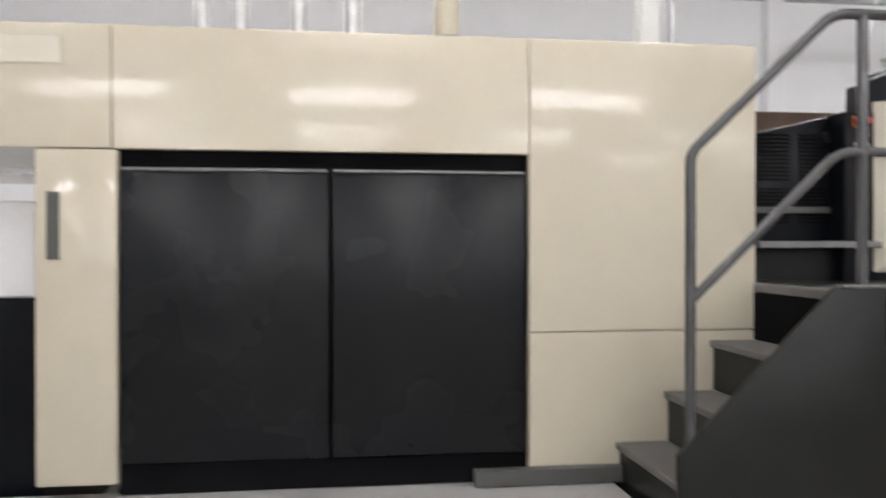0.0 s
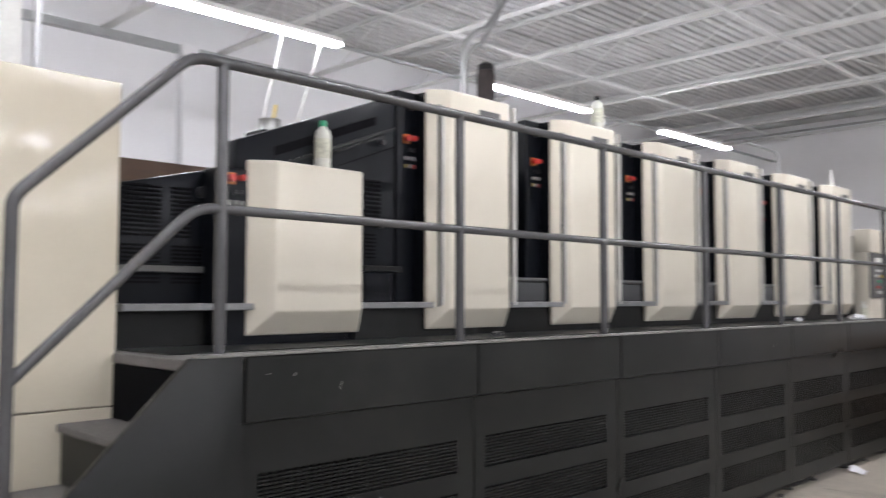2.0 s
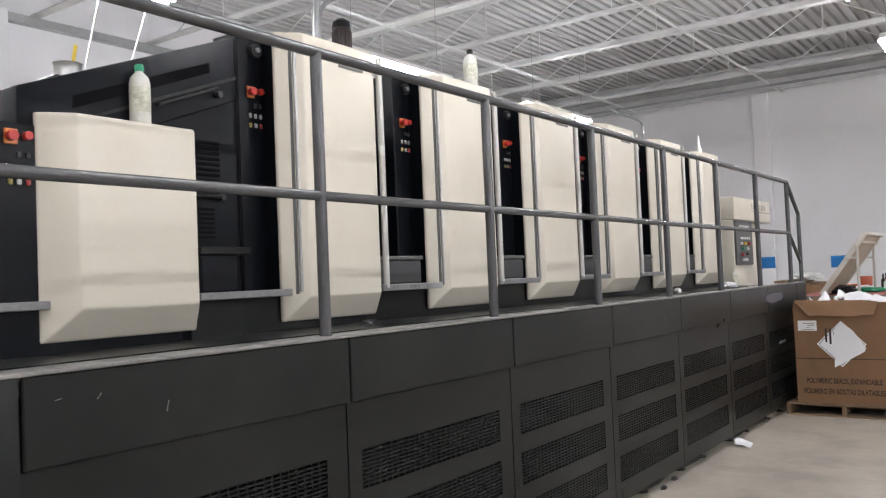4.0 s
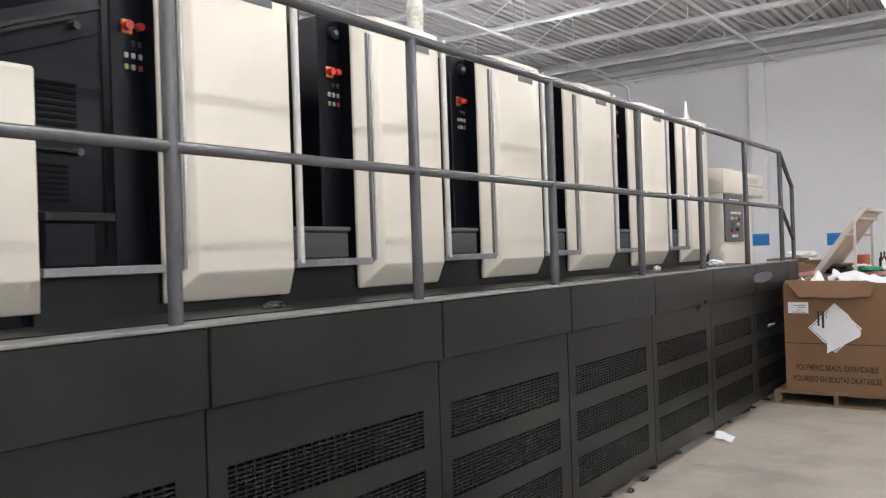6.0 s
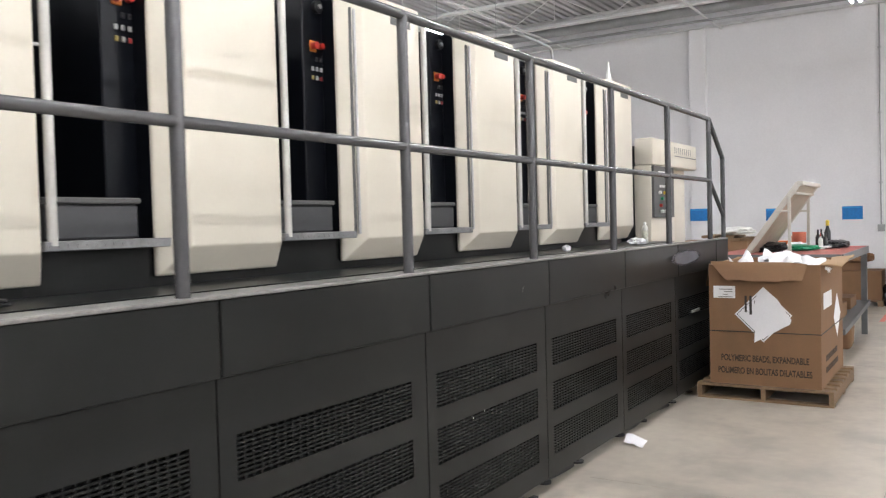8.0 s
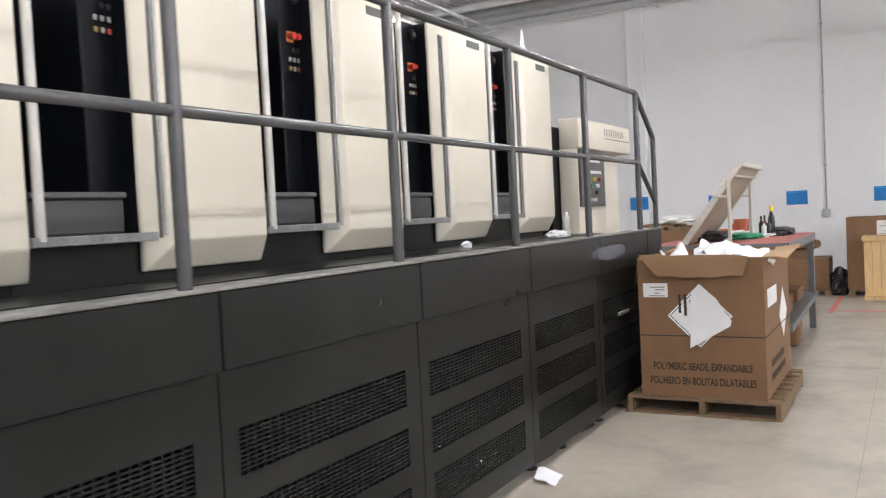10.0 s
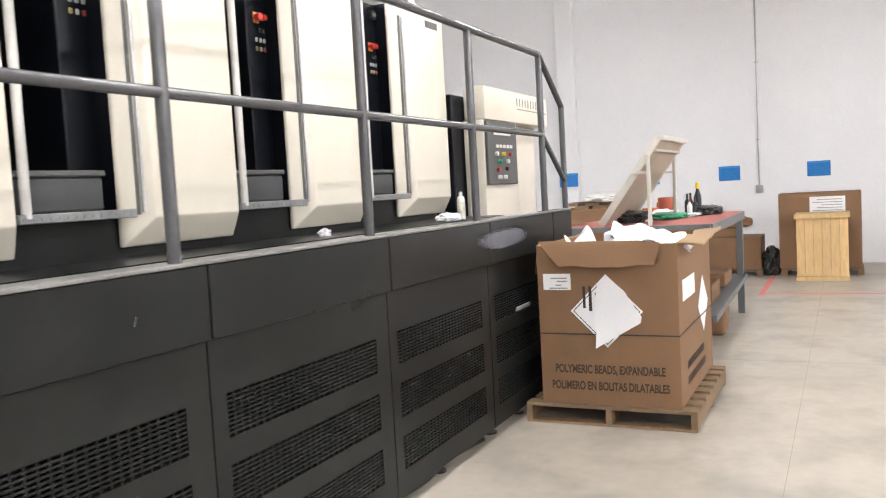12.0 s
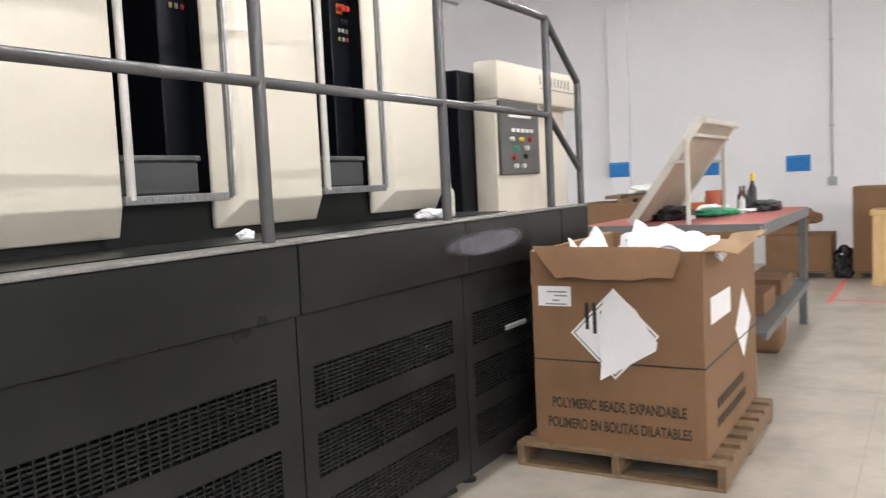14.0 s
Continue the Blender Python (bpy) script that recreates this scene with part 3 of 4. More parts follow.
def printing_unit(first):
    """Origin below the right front corner of the cover, at deck height."""
    u = thing("printing_unit", (0, 0, 0), "printing unit with a cream front cover and black side", "printing unit", "printing units")
    c = cover(u, 0.678, 0.11, 0.103, 0.05, 1.558)
    bm = B()
    rod(bm, (-0.607, 0.03, 0.2), (-0.607, 0.03, 1.45), 0.009, 10)
    part("grip_rod", bm, STEEL, c, "vertical steel grip rod")
    # thin dark strip that paints the shadow line beside the rod
    bm = B()
    prism(bm, [(-0.626, 0.0505), (-0.626, 0.056), (-0.616, 0.0465), (-0.616, 0.041)], "z", 0.19, 1.46)
    part("grip_channel", bm, PANELG, c)
    bm = B()
    box(bm, -0.3, -0.1, -0.003, 0.002, 1.42, 1.47)
    part("name_plate", bm, PANELG, c)
    bm = B()
    box(bm, -0.83, -0.01, 0.215, 0.4 if first else 2.7, 0.0, 1.548, 0.006)
    box(bm, -0.67, -0.012, 0.124, 0.216, 0.05, 1.545, 0.004)
    body = part("side_frame", bm, INK, u, "black steel side frame")
    control_buttons(body, -0.745, 0.215, 1.245)
    bm = B()
    rod(bm, (-0.715, 0.215, 1.466), (-0.715, 0.188, 1.466), 0.036, 16)
    part("knob", bm, BLACKPL, body)
    bm = B()
    rod(bm, (-0.715, 0.188, 1.466), (-0.715, 0.176, 1.466), 0.013, 12)
    part("knob_cap", bm, STEEL, body)
    if first:
        bm = B()
        box(bm, -0.96, 0.0, 0.13, 0.145, 0.0, 0.179)
        part("kick_panel", bm, CHARCOAL, u)
        bm = B()
        box(bm, -0.5, -0.01, 0.4, 2.7, 0.0, 1.3, 0.006)
        part("rear_frame", bm, INK, u)
        return u
    # near-black block in place of the bay's shaded depth
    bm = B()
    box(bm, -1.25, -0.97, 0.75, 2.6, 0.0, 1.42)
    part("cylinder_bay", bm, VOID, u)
    for z, r in ((0.55, 0.13), (0.86, 0.12), (1.14, 0.1), (1.34, 0.06)):
        bm = B()
        rod(bm, (-1.22, 0.72 - r * 0.3, z), (-0.975, 0.72 - r * 0.3, z), r, 20)
        part("roller", bm, INK, u)
    for z in (0.74, 1.02, 1.25):
        bm = B()
        rod(bm, (-1.2, 0.5, z), (-0.98, 0.42, z + 0.02), 0.008, 8)
        part("lever", bm, STEEL, u)
    bm = B()
    box(bm, -1.2, -0.78, 0.075, 0.205, 0.218, 0.36, 0.01)
    tray = part("ink_tray", bm, TRAY, u)
    bm = B()
    box(bm, -1.21, -0.77, 0.068, 0.21, 0.361, 0.386, 0.005)
    for k in range(10):
        box(bm, -1.2 + k * 0.043, -1.175 + k * 0.043, 0.0665, 0.0685, 0.367, 0.38)
    part("tray_lid", bm, PANELG, tray)
    bm = B()
    rod(bm, (-1.222, -0.002, 0.2), (-1.222, -0.002, 1.53), 0.019, 12)
    part("guard_pole", bm, GUARD, u, "round pale grey guard pole")
    bm = B()
    box(bm, -1.262, -0.69, -0.015, 0.2, 0.18, 0.217, 0.003)
    for k in range(14):
        box(bm, -1.25 + k * 0.04, -1.235 + k * 0.04, -0.017, -0.0145, 0.192, 0.205)
    part("sill", bm, SILL, u)
    bm = B()
    box(bm, -1.262, 0.0, 0.13, 0.145, 0.0, 0.179)
    part("kick_panel", bm, CHARCOAL, u)
    return u


UX = [4.612 + 1.2635 * i for i in range(6)]
printing_unit(True).matrix_world = pose(UX[0], 3.868, DZ)
unit = printing_unit(False)
unit.matrix_world = pose(UX[1], 3.868, DZ)
for x in UX[2:]:
    copy_thing(unit, pose(x, 3.868, DZ))
low = thing("delivery_cover", (3.323, 3.85, DZ), "low cream cover over the delivery drive", "machine cover")
cover(low, 0.683, 0.118, 0.1, 0.05, 0.956, 0.03)
bm = B()
box(bm, -0.845, -0.02, 0.105, 0.26, 0.0, 0.905, 0.006)
lb = part("body", bm, INK, low)
control_buttons(low, -0.775, 0.105, 0.848)

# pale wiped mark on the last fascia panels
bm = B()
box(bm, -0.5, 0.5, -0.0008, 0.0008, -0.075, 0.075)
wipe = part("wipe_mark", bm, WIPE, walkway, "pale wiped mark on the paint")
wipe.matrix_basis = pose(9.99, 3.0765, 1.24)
for x, z, l, a in ((2.33, 1.266, 0.022, 50), (2.57, 1.195, 0.035, 75), (2.2, 1.28, 0.018, 10), (6.9, 1.2, 0.03, 70)):
    bm = B()
    rod(bm, (x, 3.0775, z), (x + l * math.cos(radians(a)), 3.0775, z + l * math.sin(radians(a))), 0.0011, 5)
    part("scratch", bm, KEYW, walkway, "pale scratch in the paint")

# ---- feeder at the far end ----
feed = thing("feeder", (0, 0, 0), "cream feeder housing with a hood and grey control panel", "feeder")
bm = B()
box(bm, 12.26, 14.07, 4.1, 4.32, 2.2, 2.512, 0.02, 2)
hood = part("hood", bm, CREAM2, feed)
for i in range(9):
    bm = B()
    box(bm, 13.1 + i * 0.082, 13.118 + i * 0.082, 4.096, 4.099, 2.37, 2.45)
    part("letter_bar", bm, SILL, hood)
bm = B()
box(bm, 13.1, 14.02, 4.096, 4.099, 2.335, 2.345)
part("letter_bar", bm, SILL, hood)
bm = B()
box(bm, 12.24, 13.12, 4.12, 4.32, 0.0, 2.198, 0.012, 2)
colf = part("front_column", bm, CREAM2, feed)
bm = B()
box(bm, 12.26, 13.02, 4.09, 4.12, 1.59, 2.19, 0.006)
pan = part("control_panel", bm, PANELG, feed, "grey control panel with display and buttons")
bm = B()
box(bm, 12.42, 12.85, 4.086, 4.09, 2.06, 2.13)
part("display", bm, WHITEP, pan)
for i in range(5):
    bm = B()
    box(bm, 12.46 + i * 0.09, 12.52 + i * 0.09, 4.084, 4.09, 1.94, 1.97)
    part("key", bm, WHITEP, pan)
for dx, dz, mat in ((0.22, 0.3, WHITEP), (0.4, 0.3, YELLOW), (0.58, 0.3, RED), (0.3, 0.23, GREENP), (0.5, 0.23, WHITEP), (0.25, 0.15, RED), (0.48, 0.16, BLACKPL), (0.28, 0.08, WHITEP), (0.42, 0.08, WHITEP)):
    bm = B()
    rod(bm, (12.22 + dx, 4.09, 1.58 + dz), (12.22 + dx, 4.06, 1.58 + dz), 0.02, 12)
    part("push_button", bm, mat, pan)
bm = B()
box(bm, 13.32, 14.05, 4.26, 4.31, 0.0, 2.198, 0.01, 2)
part("rear_panel", bm, CREAM2, feed, "cream side panel under the hood")
# near-black filler where only the shaded gap shows
bm = B()
box(bm, 13.122, 13.318, 4.3, 4.315, 0.0, 2.198)
part("gap_plate", bm, VOID, feed)
bm = B()
box(bm, 12.02, 12.36, 4.33, 4.6, 0.0, 2.43, 0.01)
part("mast", bm, INK, feed)

# ---- big carton on a pallet ----
pallet = thing("pallet", (10.2, 1.96, 0), "weathered wooden pallet on the floor", "pallet")
for y in (0.0, 0.53, 1.062):
    part("stringer_board", box(B(), 0.0, 1.34, y, y + 0.038, 0.018, 0.11), PALLETW, pallet)
for i in range(8):
    part("top_board", box(B(), i * 0.1757, i * 0.1757 + 0.11, 0.0, 1.1, 0.11, 0.132, 0.002), PALLETW, pallet)
for i in range(3):
    part("bottom_board", box(B(), i * 0.615, i * 0.615 + 0.11, 0.0, 1.1, 0.0, 0.016, 0.002), PALLETW, pallet)

carton = thing("carton", (10.24, 2.055, 0.133), "large brown corrugated carton, open and full of white paper", "carton")
CW, CD, CH = 0.9, 1.33, 1.03
t = 0.012
part("front_wall", box(B(), 0, t, 0, CW, 0, CH), CARD, carton)
part("back_wall", box(B(), CD - t, CD, 0, CW, 0, CH), CARD, carton)
part("side_wall", box(B(), t, CD - t, 0, t, 0, CH), CARD, carton)
part("side_wall", box(B(), t, CD - t, CW - t, CW, 0, CH), CARD, carton)
part("bottom", box(B(), t, CD - t, t, CW - t, 0.0, 0.02), CARD, carton)


def flap(name, pts, mat):
    """A bent sheet of board: pts are rows of four corners, rounded off and thickened."""
    bm = B()
    top = [bm.verts.new(p) for p in pts]
    f = bm.faces.new(top)
    bmesh.ops.subdivide_edges(bm, edges=bm.edges[:], cuts=5, use_grid_fill=True)
    for v in bm.verts:
        w = noise.noise(v.co * 6.0) * 0.018
        v.co += Vector((w, w * 0.6, w))
    r = bmesh.ops.extrude_face_region(bm, geom=bm.faces[:])
    bmesh.ops.translate(bm, verts=[v for v in r["geom"] if isinstance(v, bmesh.types.BMVert)], vec=(0.004, 0.004, 0.008))
    bmesh.ops.recalc_face_normals(bm, faces=bm.faces)
    return part(name, bm, mat, carton, "folded torn carton flap")


flap("flap", [(-0.012, CW - 0.02, CH + 0.02), (-0.012, 0.1, CH + 0.01), (-0.05, 0.13, CH - 0.13), (-0.05, CW - 0.16, CH - 0.13)], CARD)
flap("flap", [(0.02, 0.0, CH), (0.85, 0.0, CH + 0.02), (0.75, -0.17, CH + 0.05), (0.08, -0.15, CH - 0.02)], CARDIN)
flap("flap", [(0.02, CW, CH), (CD, CW, CH), (CD - 0.05, CW + 0.05, CH - 0.2), (0.1, CW + 0.05, CH - 0.2)], CARDIN)
bm = B()
box(bm, -0.004, CD + 0.004, -0.004, CW + 0.004, 0.452, 0.46)
part("strap", bm, BLACKP, carton, "thin black strap")
writing("lettering", "POLYMERIC BEADS, EXPANDABLE", 0.075, PRINT, carton, pose(-0.003, 0.805, 0.203, 90, 0, -90), 0.71)
writing("lettering", "POLIMERO EN BOLITAS DILATABLES", 0.075, PRINT, carton, pose(-0.003, 0.832, 0.095, 90, 0, -90), 0.76)
for z, l in ((0.2, 0.68), (0.1, 0.73)):
    for i in range(8):
        bm = B()
        box(bm, 0.25 + i * l / 8, 0.25 + i * l / 8 + l / 10, -0.003, -0.001, z, z + 0.05)
        part("lettering_bar", bm, PRINT, carton)
bm = B()
box(bm, -0.003, -0.0005, 0.678, 0.862, 0.743, 0.848)
lab = part("shipping_label", bm, PAPER, carton)
for k, (y, z, w) in enumerate(((0.7, 0.815, 0.11), (0.7, 0.795, 0.07), (0.74, 0.77, 0.04), (0.7, 0.75, 0.12))):
    part("print_bar", box(B(), -0.0045, -0.0032, y, y + w, z, z + 0.008), KEYW, lab)
bm = B()
box(bm, 0.14, 0.6, -0.003, -0.0005, 0.65, 0.785)
part("shipping_label", bm, PAPER, carton)


def diamond(cx, cz, h, x):
    """A hazard diamond on the carton's end face."""
    bm = B()
    prism(bm, [(cx - h, cz), (cx, cz + h), (cx + h, cz), (cx, cz - h)], "x", x - 0.002, x - 0.0008)
    d = part("hazard_label", bm, PAPER, carton, "white diamond hazard label, partly peeled")
    for s in ((1, 1), (1, -1), (-1, 1), (-1, -1)):
        bm = B()
        a, b = h * 0.93, h * 0.9
        prism(bm, [(cx + s[0] * a, cz), (cx, cz + s[1] * a), (cx, cz + s[1] * b), (cx + s[0] * b, cz)], "x", x - 0.0035, x - 0.0022)
        part("border_line", bm, BLACKP, d)
    for k, (dy, w, l) in enumerate(((0.14, 0.018, 0.14), (0.1, 0.02, 0.17), (0.06, 0.018, 0.16), (0.03, 0.014, 0.1))):
        bm = B()
        box(bm, x - 0.0035, x - 0.0022, cx + dy - w / 2, cx + dy + w / 2, cz + 0.02 - k * 0.02, cz + 0.02 + l - k * 0.03)
        part("label_stripe", bm, BLACKP, d)
    return d


d = diamond(0.452, 0.606, 0.233, 0.0)
bm = B()
pts = [(0.445, 0.845), (0.33, 0.74), (0.225, 0.575), (0.235, 0.535), (0.52, 0.37), (0.515, 0.47), (0.535, 0.62), (0.5, 0.78)]
prism(bm, pts, "x", -0.008, -0.0055)
bmesh.ops.triangulate(bm, faces=[f for f in bm.faces if len(f.verts) > 4])
bmesh.ops.subdivide_edges(bm, edges=bm.edges[:], cuts=2, use_grid_fill=True)
for v in bm.verts:
    v.co.x += -0.012 + 0.02 * noise.noise((v.co.y * 9, v.co.z * 7, 1.3))
part("peeled_sheet", bm, PAPER, d, "crumpled white paper sheet")


bm = B()
prism(bm, [(0.72, 0.53), (0.94, 0.73), (1.16, 0.53), (0.94, 0.33)], "y", -0.002, -0.0008)
part("hazard_label", bm, PAPER, carton, "white diamond hazard label")


def crumple(name, at, size, mat, label, category, seed, parent=None):
    bm = B()
    bmesh.ops.create_icosphere(bm, subdivisions=4, radius=1.0)
    for v in bm.verts:
        n1 = noise.noise(v.co * 1.7 + Vector((seed, 0, 0)))
        n2 = abs(noise.noise(v.co * 4.0 + Vector((0, seed, 0))))
        v.co *= 1 + 0.35 * n1 + 0.3 * n2
        v.co = Vector((v.co.x * size[0], v.co.y * size[1], max(v.co.z, -0.6) * size[2]))
    lowest = min(v.co.z for v in bm.verts)
    for v in bm.verts:
        v.co.z -= lowest
    me = mesh_of(name, bm, mat, 20)
    ob = new(name, me)
    ob.matrix_world = pose(*at)
    return tagged(ob, label, category)


crumple("waste_paper", (10.78, 2.5, 0.16), (0.3, 0.23, 0.5), PAPER, "crumpled white waste sheets heaped inside the carton", "waste paper", 2.1)


def loose_sheet(at, w, h, lift, turn, seed, tip):
    """A limp printed sheet that bends over a heap: folds run across it, one corner points up."""
    bm = B()
    n = 14
    grid = []
    for i in range(n + 1):
        row = []
        for j in range(n + 1):
            u, v = i / n - 0.5, j / n - 0.5
            z = lift * (1 - 1.7 * abs(u)) * (1 - 1.5 * abs(v + 0.15 * u)) + 0.09 * abs(math.sin(4 * u + 3 * v + seed)) + 0.06 * abs(math.sin(5 * v - 6 * u + seed * 2))
            z += tip * max(0, u + v - 0.25) * 1.6
            row.append(bm.verts.new((u * w, v * h * (1 - 0.25 * abs(u)), z)))
        grid.append(row)
    for i in range(n):
        for j in range(n):
            bm.faces.new((grid[i][j], grid[i + 1][j], grid[i + 1][j + 1], grid[i][j + 1]))
    r = bmesh.ops.extrude_face_region(bm, geom=bm.faces[:])
    bmesh.ops.translate(bm, verts=[v for v in r["geom"] if isinstance(v, bmesh.types.BMVert)], vec=(0, 0, 0.0015))
    bmesh.ops.recalc_face_normals(bm, faces=bm.faces)
    return solid("waste_sheet", bm, PAPER, "limp white waste sheet on the heap in the carton", "waste paper", at, turn, "waste sheets")


loose_sheet((10.72, 2.33, 1.02), 0.66, 0.5, 0.14, 20, 0.4, 0.08)
loose_sheet((10.57, 2.31, 1.0), 0.44, 0.46, 0.12, -35, 2.1, 0.1)
loose_sheet((10.53, 2.69, 0.99), 0.26, 0.24, 0.16, 50, 1.2, 0.06)
loose_sheet((11.02, 2.45, 1.02), 0.5, 0.5, 0.1, 5, 4.2, 0.08)
bm = B()
vs = [bm.verts.new(p) for p in ((0, 0, 0.004), (0.2, 0.03, 0.004), (0.17, 0.17, 0.05), (0.05, 0.15, 0.012))]
bm.faces.new(vs)
bmesh.ops.subdivide_edges(bm, edges=bm.edges[:], cuts=3, use_grid_fill=True)
for v in bm.verts:
    v.co.z += 0.02 * abs(noise.noise(v.co * 17))
solid("paper_scrap", bm, PAPER, "torn white paper scrap on the concrete", "paper scrap", (8.36, 2.93, 0.001))

# ---- work bench with an upturned board ----
bench = thing("work_bench", (12.5, 2.17, 0), "grey steel work bench with a red top and sloping lower shelf", "work bench")
part("top", box(B(), 0.0, 2.5, 0.0, 1.35, 1.125, 1.15, 0.004), REDTOP, bench, "dull red bench top")
part("apron", box(B(), -0.02, -0.003, 0.0, 1.35, 1.05, 1.15, 0.003), BENCHG, bench)
part("apron", box(B(), 0.0, 2.5, -0.02, -0.003, 1.06, 1.15, 0.003), BENCHG, bench)
for x, y in ((0.02, 0.14), (0.02, 1.28), (2.42, 0.0), (2.42, 1.28)):
    part("leg", box(B(), x, x + 0.07, y, y + 0.07, 0, 1.125), BENCHG, bench)
bm = B()
prism(bm, [(0.0, 0.335), (0.0, 0.355), (2.5, 0.44), (2.5, 0.42)], "y", 0.0, 1.35)
part("shelf", bm, BENCHG, bench)
bm = B()
prism(bm, [(-0.02, 0.3), (-0.02, 0.36), (2.5, 0.445), (2.5, 0.385)], "y", -0.03, -0.002)
part("shelf_edge", bm, BENCHG, bench)


def carton_block(at, size, label, group="", turn=0):
    """A closed carton: six boards and a tape strip."""
    c = thing("carton", at, label, "carton", group, turn=turn)
    w, d, h = size
    part("body", box(B(), 0, w, 0, d, 0, h - 0.012, 0.006), CARD, c)
    part("lid_flap", box(B(), 0.003, w / 2 - 0.003, 0, d, h - 0.011, h, 0.002), CARD, c)
    part("lid_flap", box(B(), w / 2 + 0.003, w - 0.003, 0, d, h - 0.011, h, 0.002), CARD, c)
    return c


carton_block((13.1, 2.26, 0.38), (0.55, 0.5, 0.17), "small flat brown carton on the bench shelf")
carton_block((14.0, 2.26, 0.412), (0.6, 0.6, 0.14), "small flat brown carton on the bench shelf")
# wrapped bundle on the floor
bm = box(B(), 0, 0.72, 0, 0.34, 0, 0.27, 0.05, 3)
bmesh.ops.subdivide_edges(bm, edges=[e for e in bm.edges if e.calc_length() > 0.15], cuts=4, use_grid_fill=True)
for v in bm.verts:
    v.co += Vector((0.3, 0.6, 0.5)) * 0.05 * noise.noise(v.co * 5.0) * min(1, v.co.z * 8)
solid("wrapped_parcel", bm, CARD, "brown paper wrapped parcel lying under the bench", "parcel", (13.45, 2.19, 0.0), 4)

# tilted board on two supports
desk = thing("tilted_board", (12.52, 2.52, 1.15), "off-white board propped up steeply on a frame", "tilted board")
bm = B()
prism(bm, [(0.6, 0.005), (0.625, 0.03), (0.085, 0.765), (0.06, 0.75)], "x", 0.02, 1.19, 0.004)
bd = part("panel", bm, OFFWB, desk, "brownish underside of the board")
for x in (0.0, 1.192):
    bm = B()
    prism(bm, [(0.585, 0.0), (0.64, 0.03), (0.095, 0.785), (0.045, 0.75)], "x", x, x + 0.018, 0.003)
    part("edge_strip", bm, OFFW, bd)
bm = B()
box(bm, -0.002, 1.212, 0.02, 0.085, 0.745, 0.79, 0.008, 2)
part("top_rail", bm, OFFW, bd)
bm = B()
box(bm, 0.02, 1.19, 0.09, 0.125, 0.65, 0.675, 0.004)
part("cross_rail", bm, OFFW, bd)
for x in (-0.03, 1.213):
    part("support_leg", box(B(), x, x + 0.028, 0.145, 0.178, 0.0, 0.635, 0.006), OFFW, desk)
    part("strut", box(B(), x + 0.004, x + 0.024, 0.17, 0.3, 0.46, 0.483, 0.004), OFFW, desk)
# things on the bench
bm = B()
lathe(bm, [(0.075, 0), (0.08, 0.02), (0.085, 0.2), (0.082, 0.206), (0.074, 0.2), (0.07, 0.02)], 18)
solid("red_tub", bm, material("terracotta_plastic", (0.42, 0.1, 0.05), 0.5), "reddish brown plastic tub on the bench", "tub", (14.25, 2.87, 1.151))
bm = B()
lathe(bm, [(0.06, 0), (0.062, 0.01), (0.062, 0.14), (0.05, 0.15), (0.05, 0.155)], 18)
solid("tin", bm, material("orange_tin", (0.6, 0.16, 0.04), 0.4), "orange tin on the bench", "tin", (14.45, 2.95, 1.151))
for x, y, h in ((14.3, 2.62, 0.24), (14.45, 2.68, 0.23), (14.2, 2.56, 0.2)):
    bm = B()
    lathe(bm, [(0.028, 0), (0.03, 0.01), (0.03, h * 0.6), (0.012, h * 0.75), (0.012, h)], 14)
    solid("ink_bottle", bm, BLACKPL, "small black ink bottle on the bench", "bottle", (x, y, 1.151), group="ink bottles")
sp = thing("spray_bottle", (14.40, 2.56, 1.151), "black spray bottle with a yellow cap", "spray bottle")
part("body", lathe(B(), [(0.034, 0), (0.038, 0.01), (0.038, 0.2), (0.018, 0.26), (0.018, 0.28)], 14), BLACKPL, sp)
part("cap", lathe(B(), [(0.022, 0.28), (0.022, 0.34), (0.014, 0.35)], 12), YELLOW, sp)
crumple("black_rag", (14.45, 2.46, 1.151), (0.32, 0.13, 0.06), BLACKPL, "black rag heaped on the bench top", "rag", 9.1)
crumple("green_cloth", (13.75, 2.75, 1.151), (0.3, 0.17, 0.04), GREENP, "green cloth on the bench top", "cloth", 4.4)
crumple("waste_paper", (14.00, 2.85, 1.151), (0.16, 0.14, 0.05), PAPER, "crumpled white paper on the bench top", "waste paper", 6.2)

# ---- wall things ----
for y in (5.6, 4.14, 2.76, 1.34, -0.05):
    c = thing("blue_card", (XW - (0.163 if y > 5 else 0.004), y, 1.46 if y < 5 else 1.5), "blue cloth pocket fixed to the white wall", "wall card", "blue wall cards")
    part("sheet", box(B(), -0.012, 0, 0, 0.355, 0, 0.25, 0.003), BLUE, c)
    part("top_strip", box(B(), -0.016, -0.0125, 0.01, 0.345, 0.215, 0.24), material("blue_hem", (0.03, 0.3, 0.65), 0.6), c)
cond = thing("wall_outlet", (XW - 0.002, 2.45, 1.225), "grey outlet box with conduit up the wall", "outlet")
part("box", box(B(), -0.06, 0, -0.06, 0.06, 0.0, 0.13, 0.006), PIPE, cond)
part("conduit", rod(B(), (-0.02, 0, 0.13), (-0.02, 0, 4.2), 0.014, 10), PIPE, cond)
for z in (0.9, 2.2, 3.4):
    part("clip", box(B(), -0.04, 0, -0.03, 0.03, z, z + 0.02), PIPE, cond)

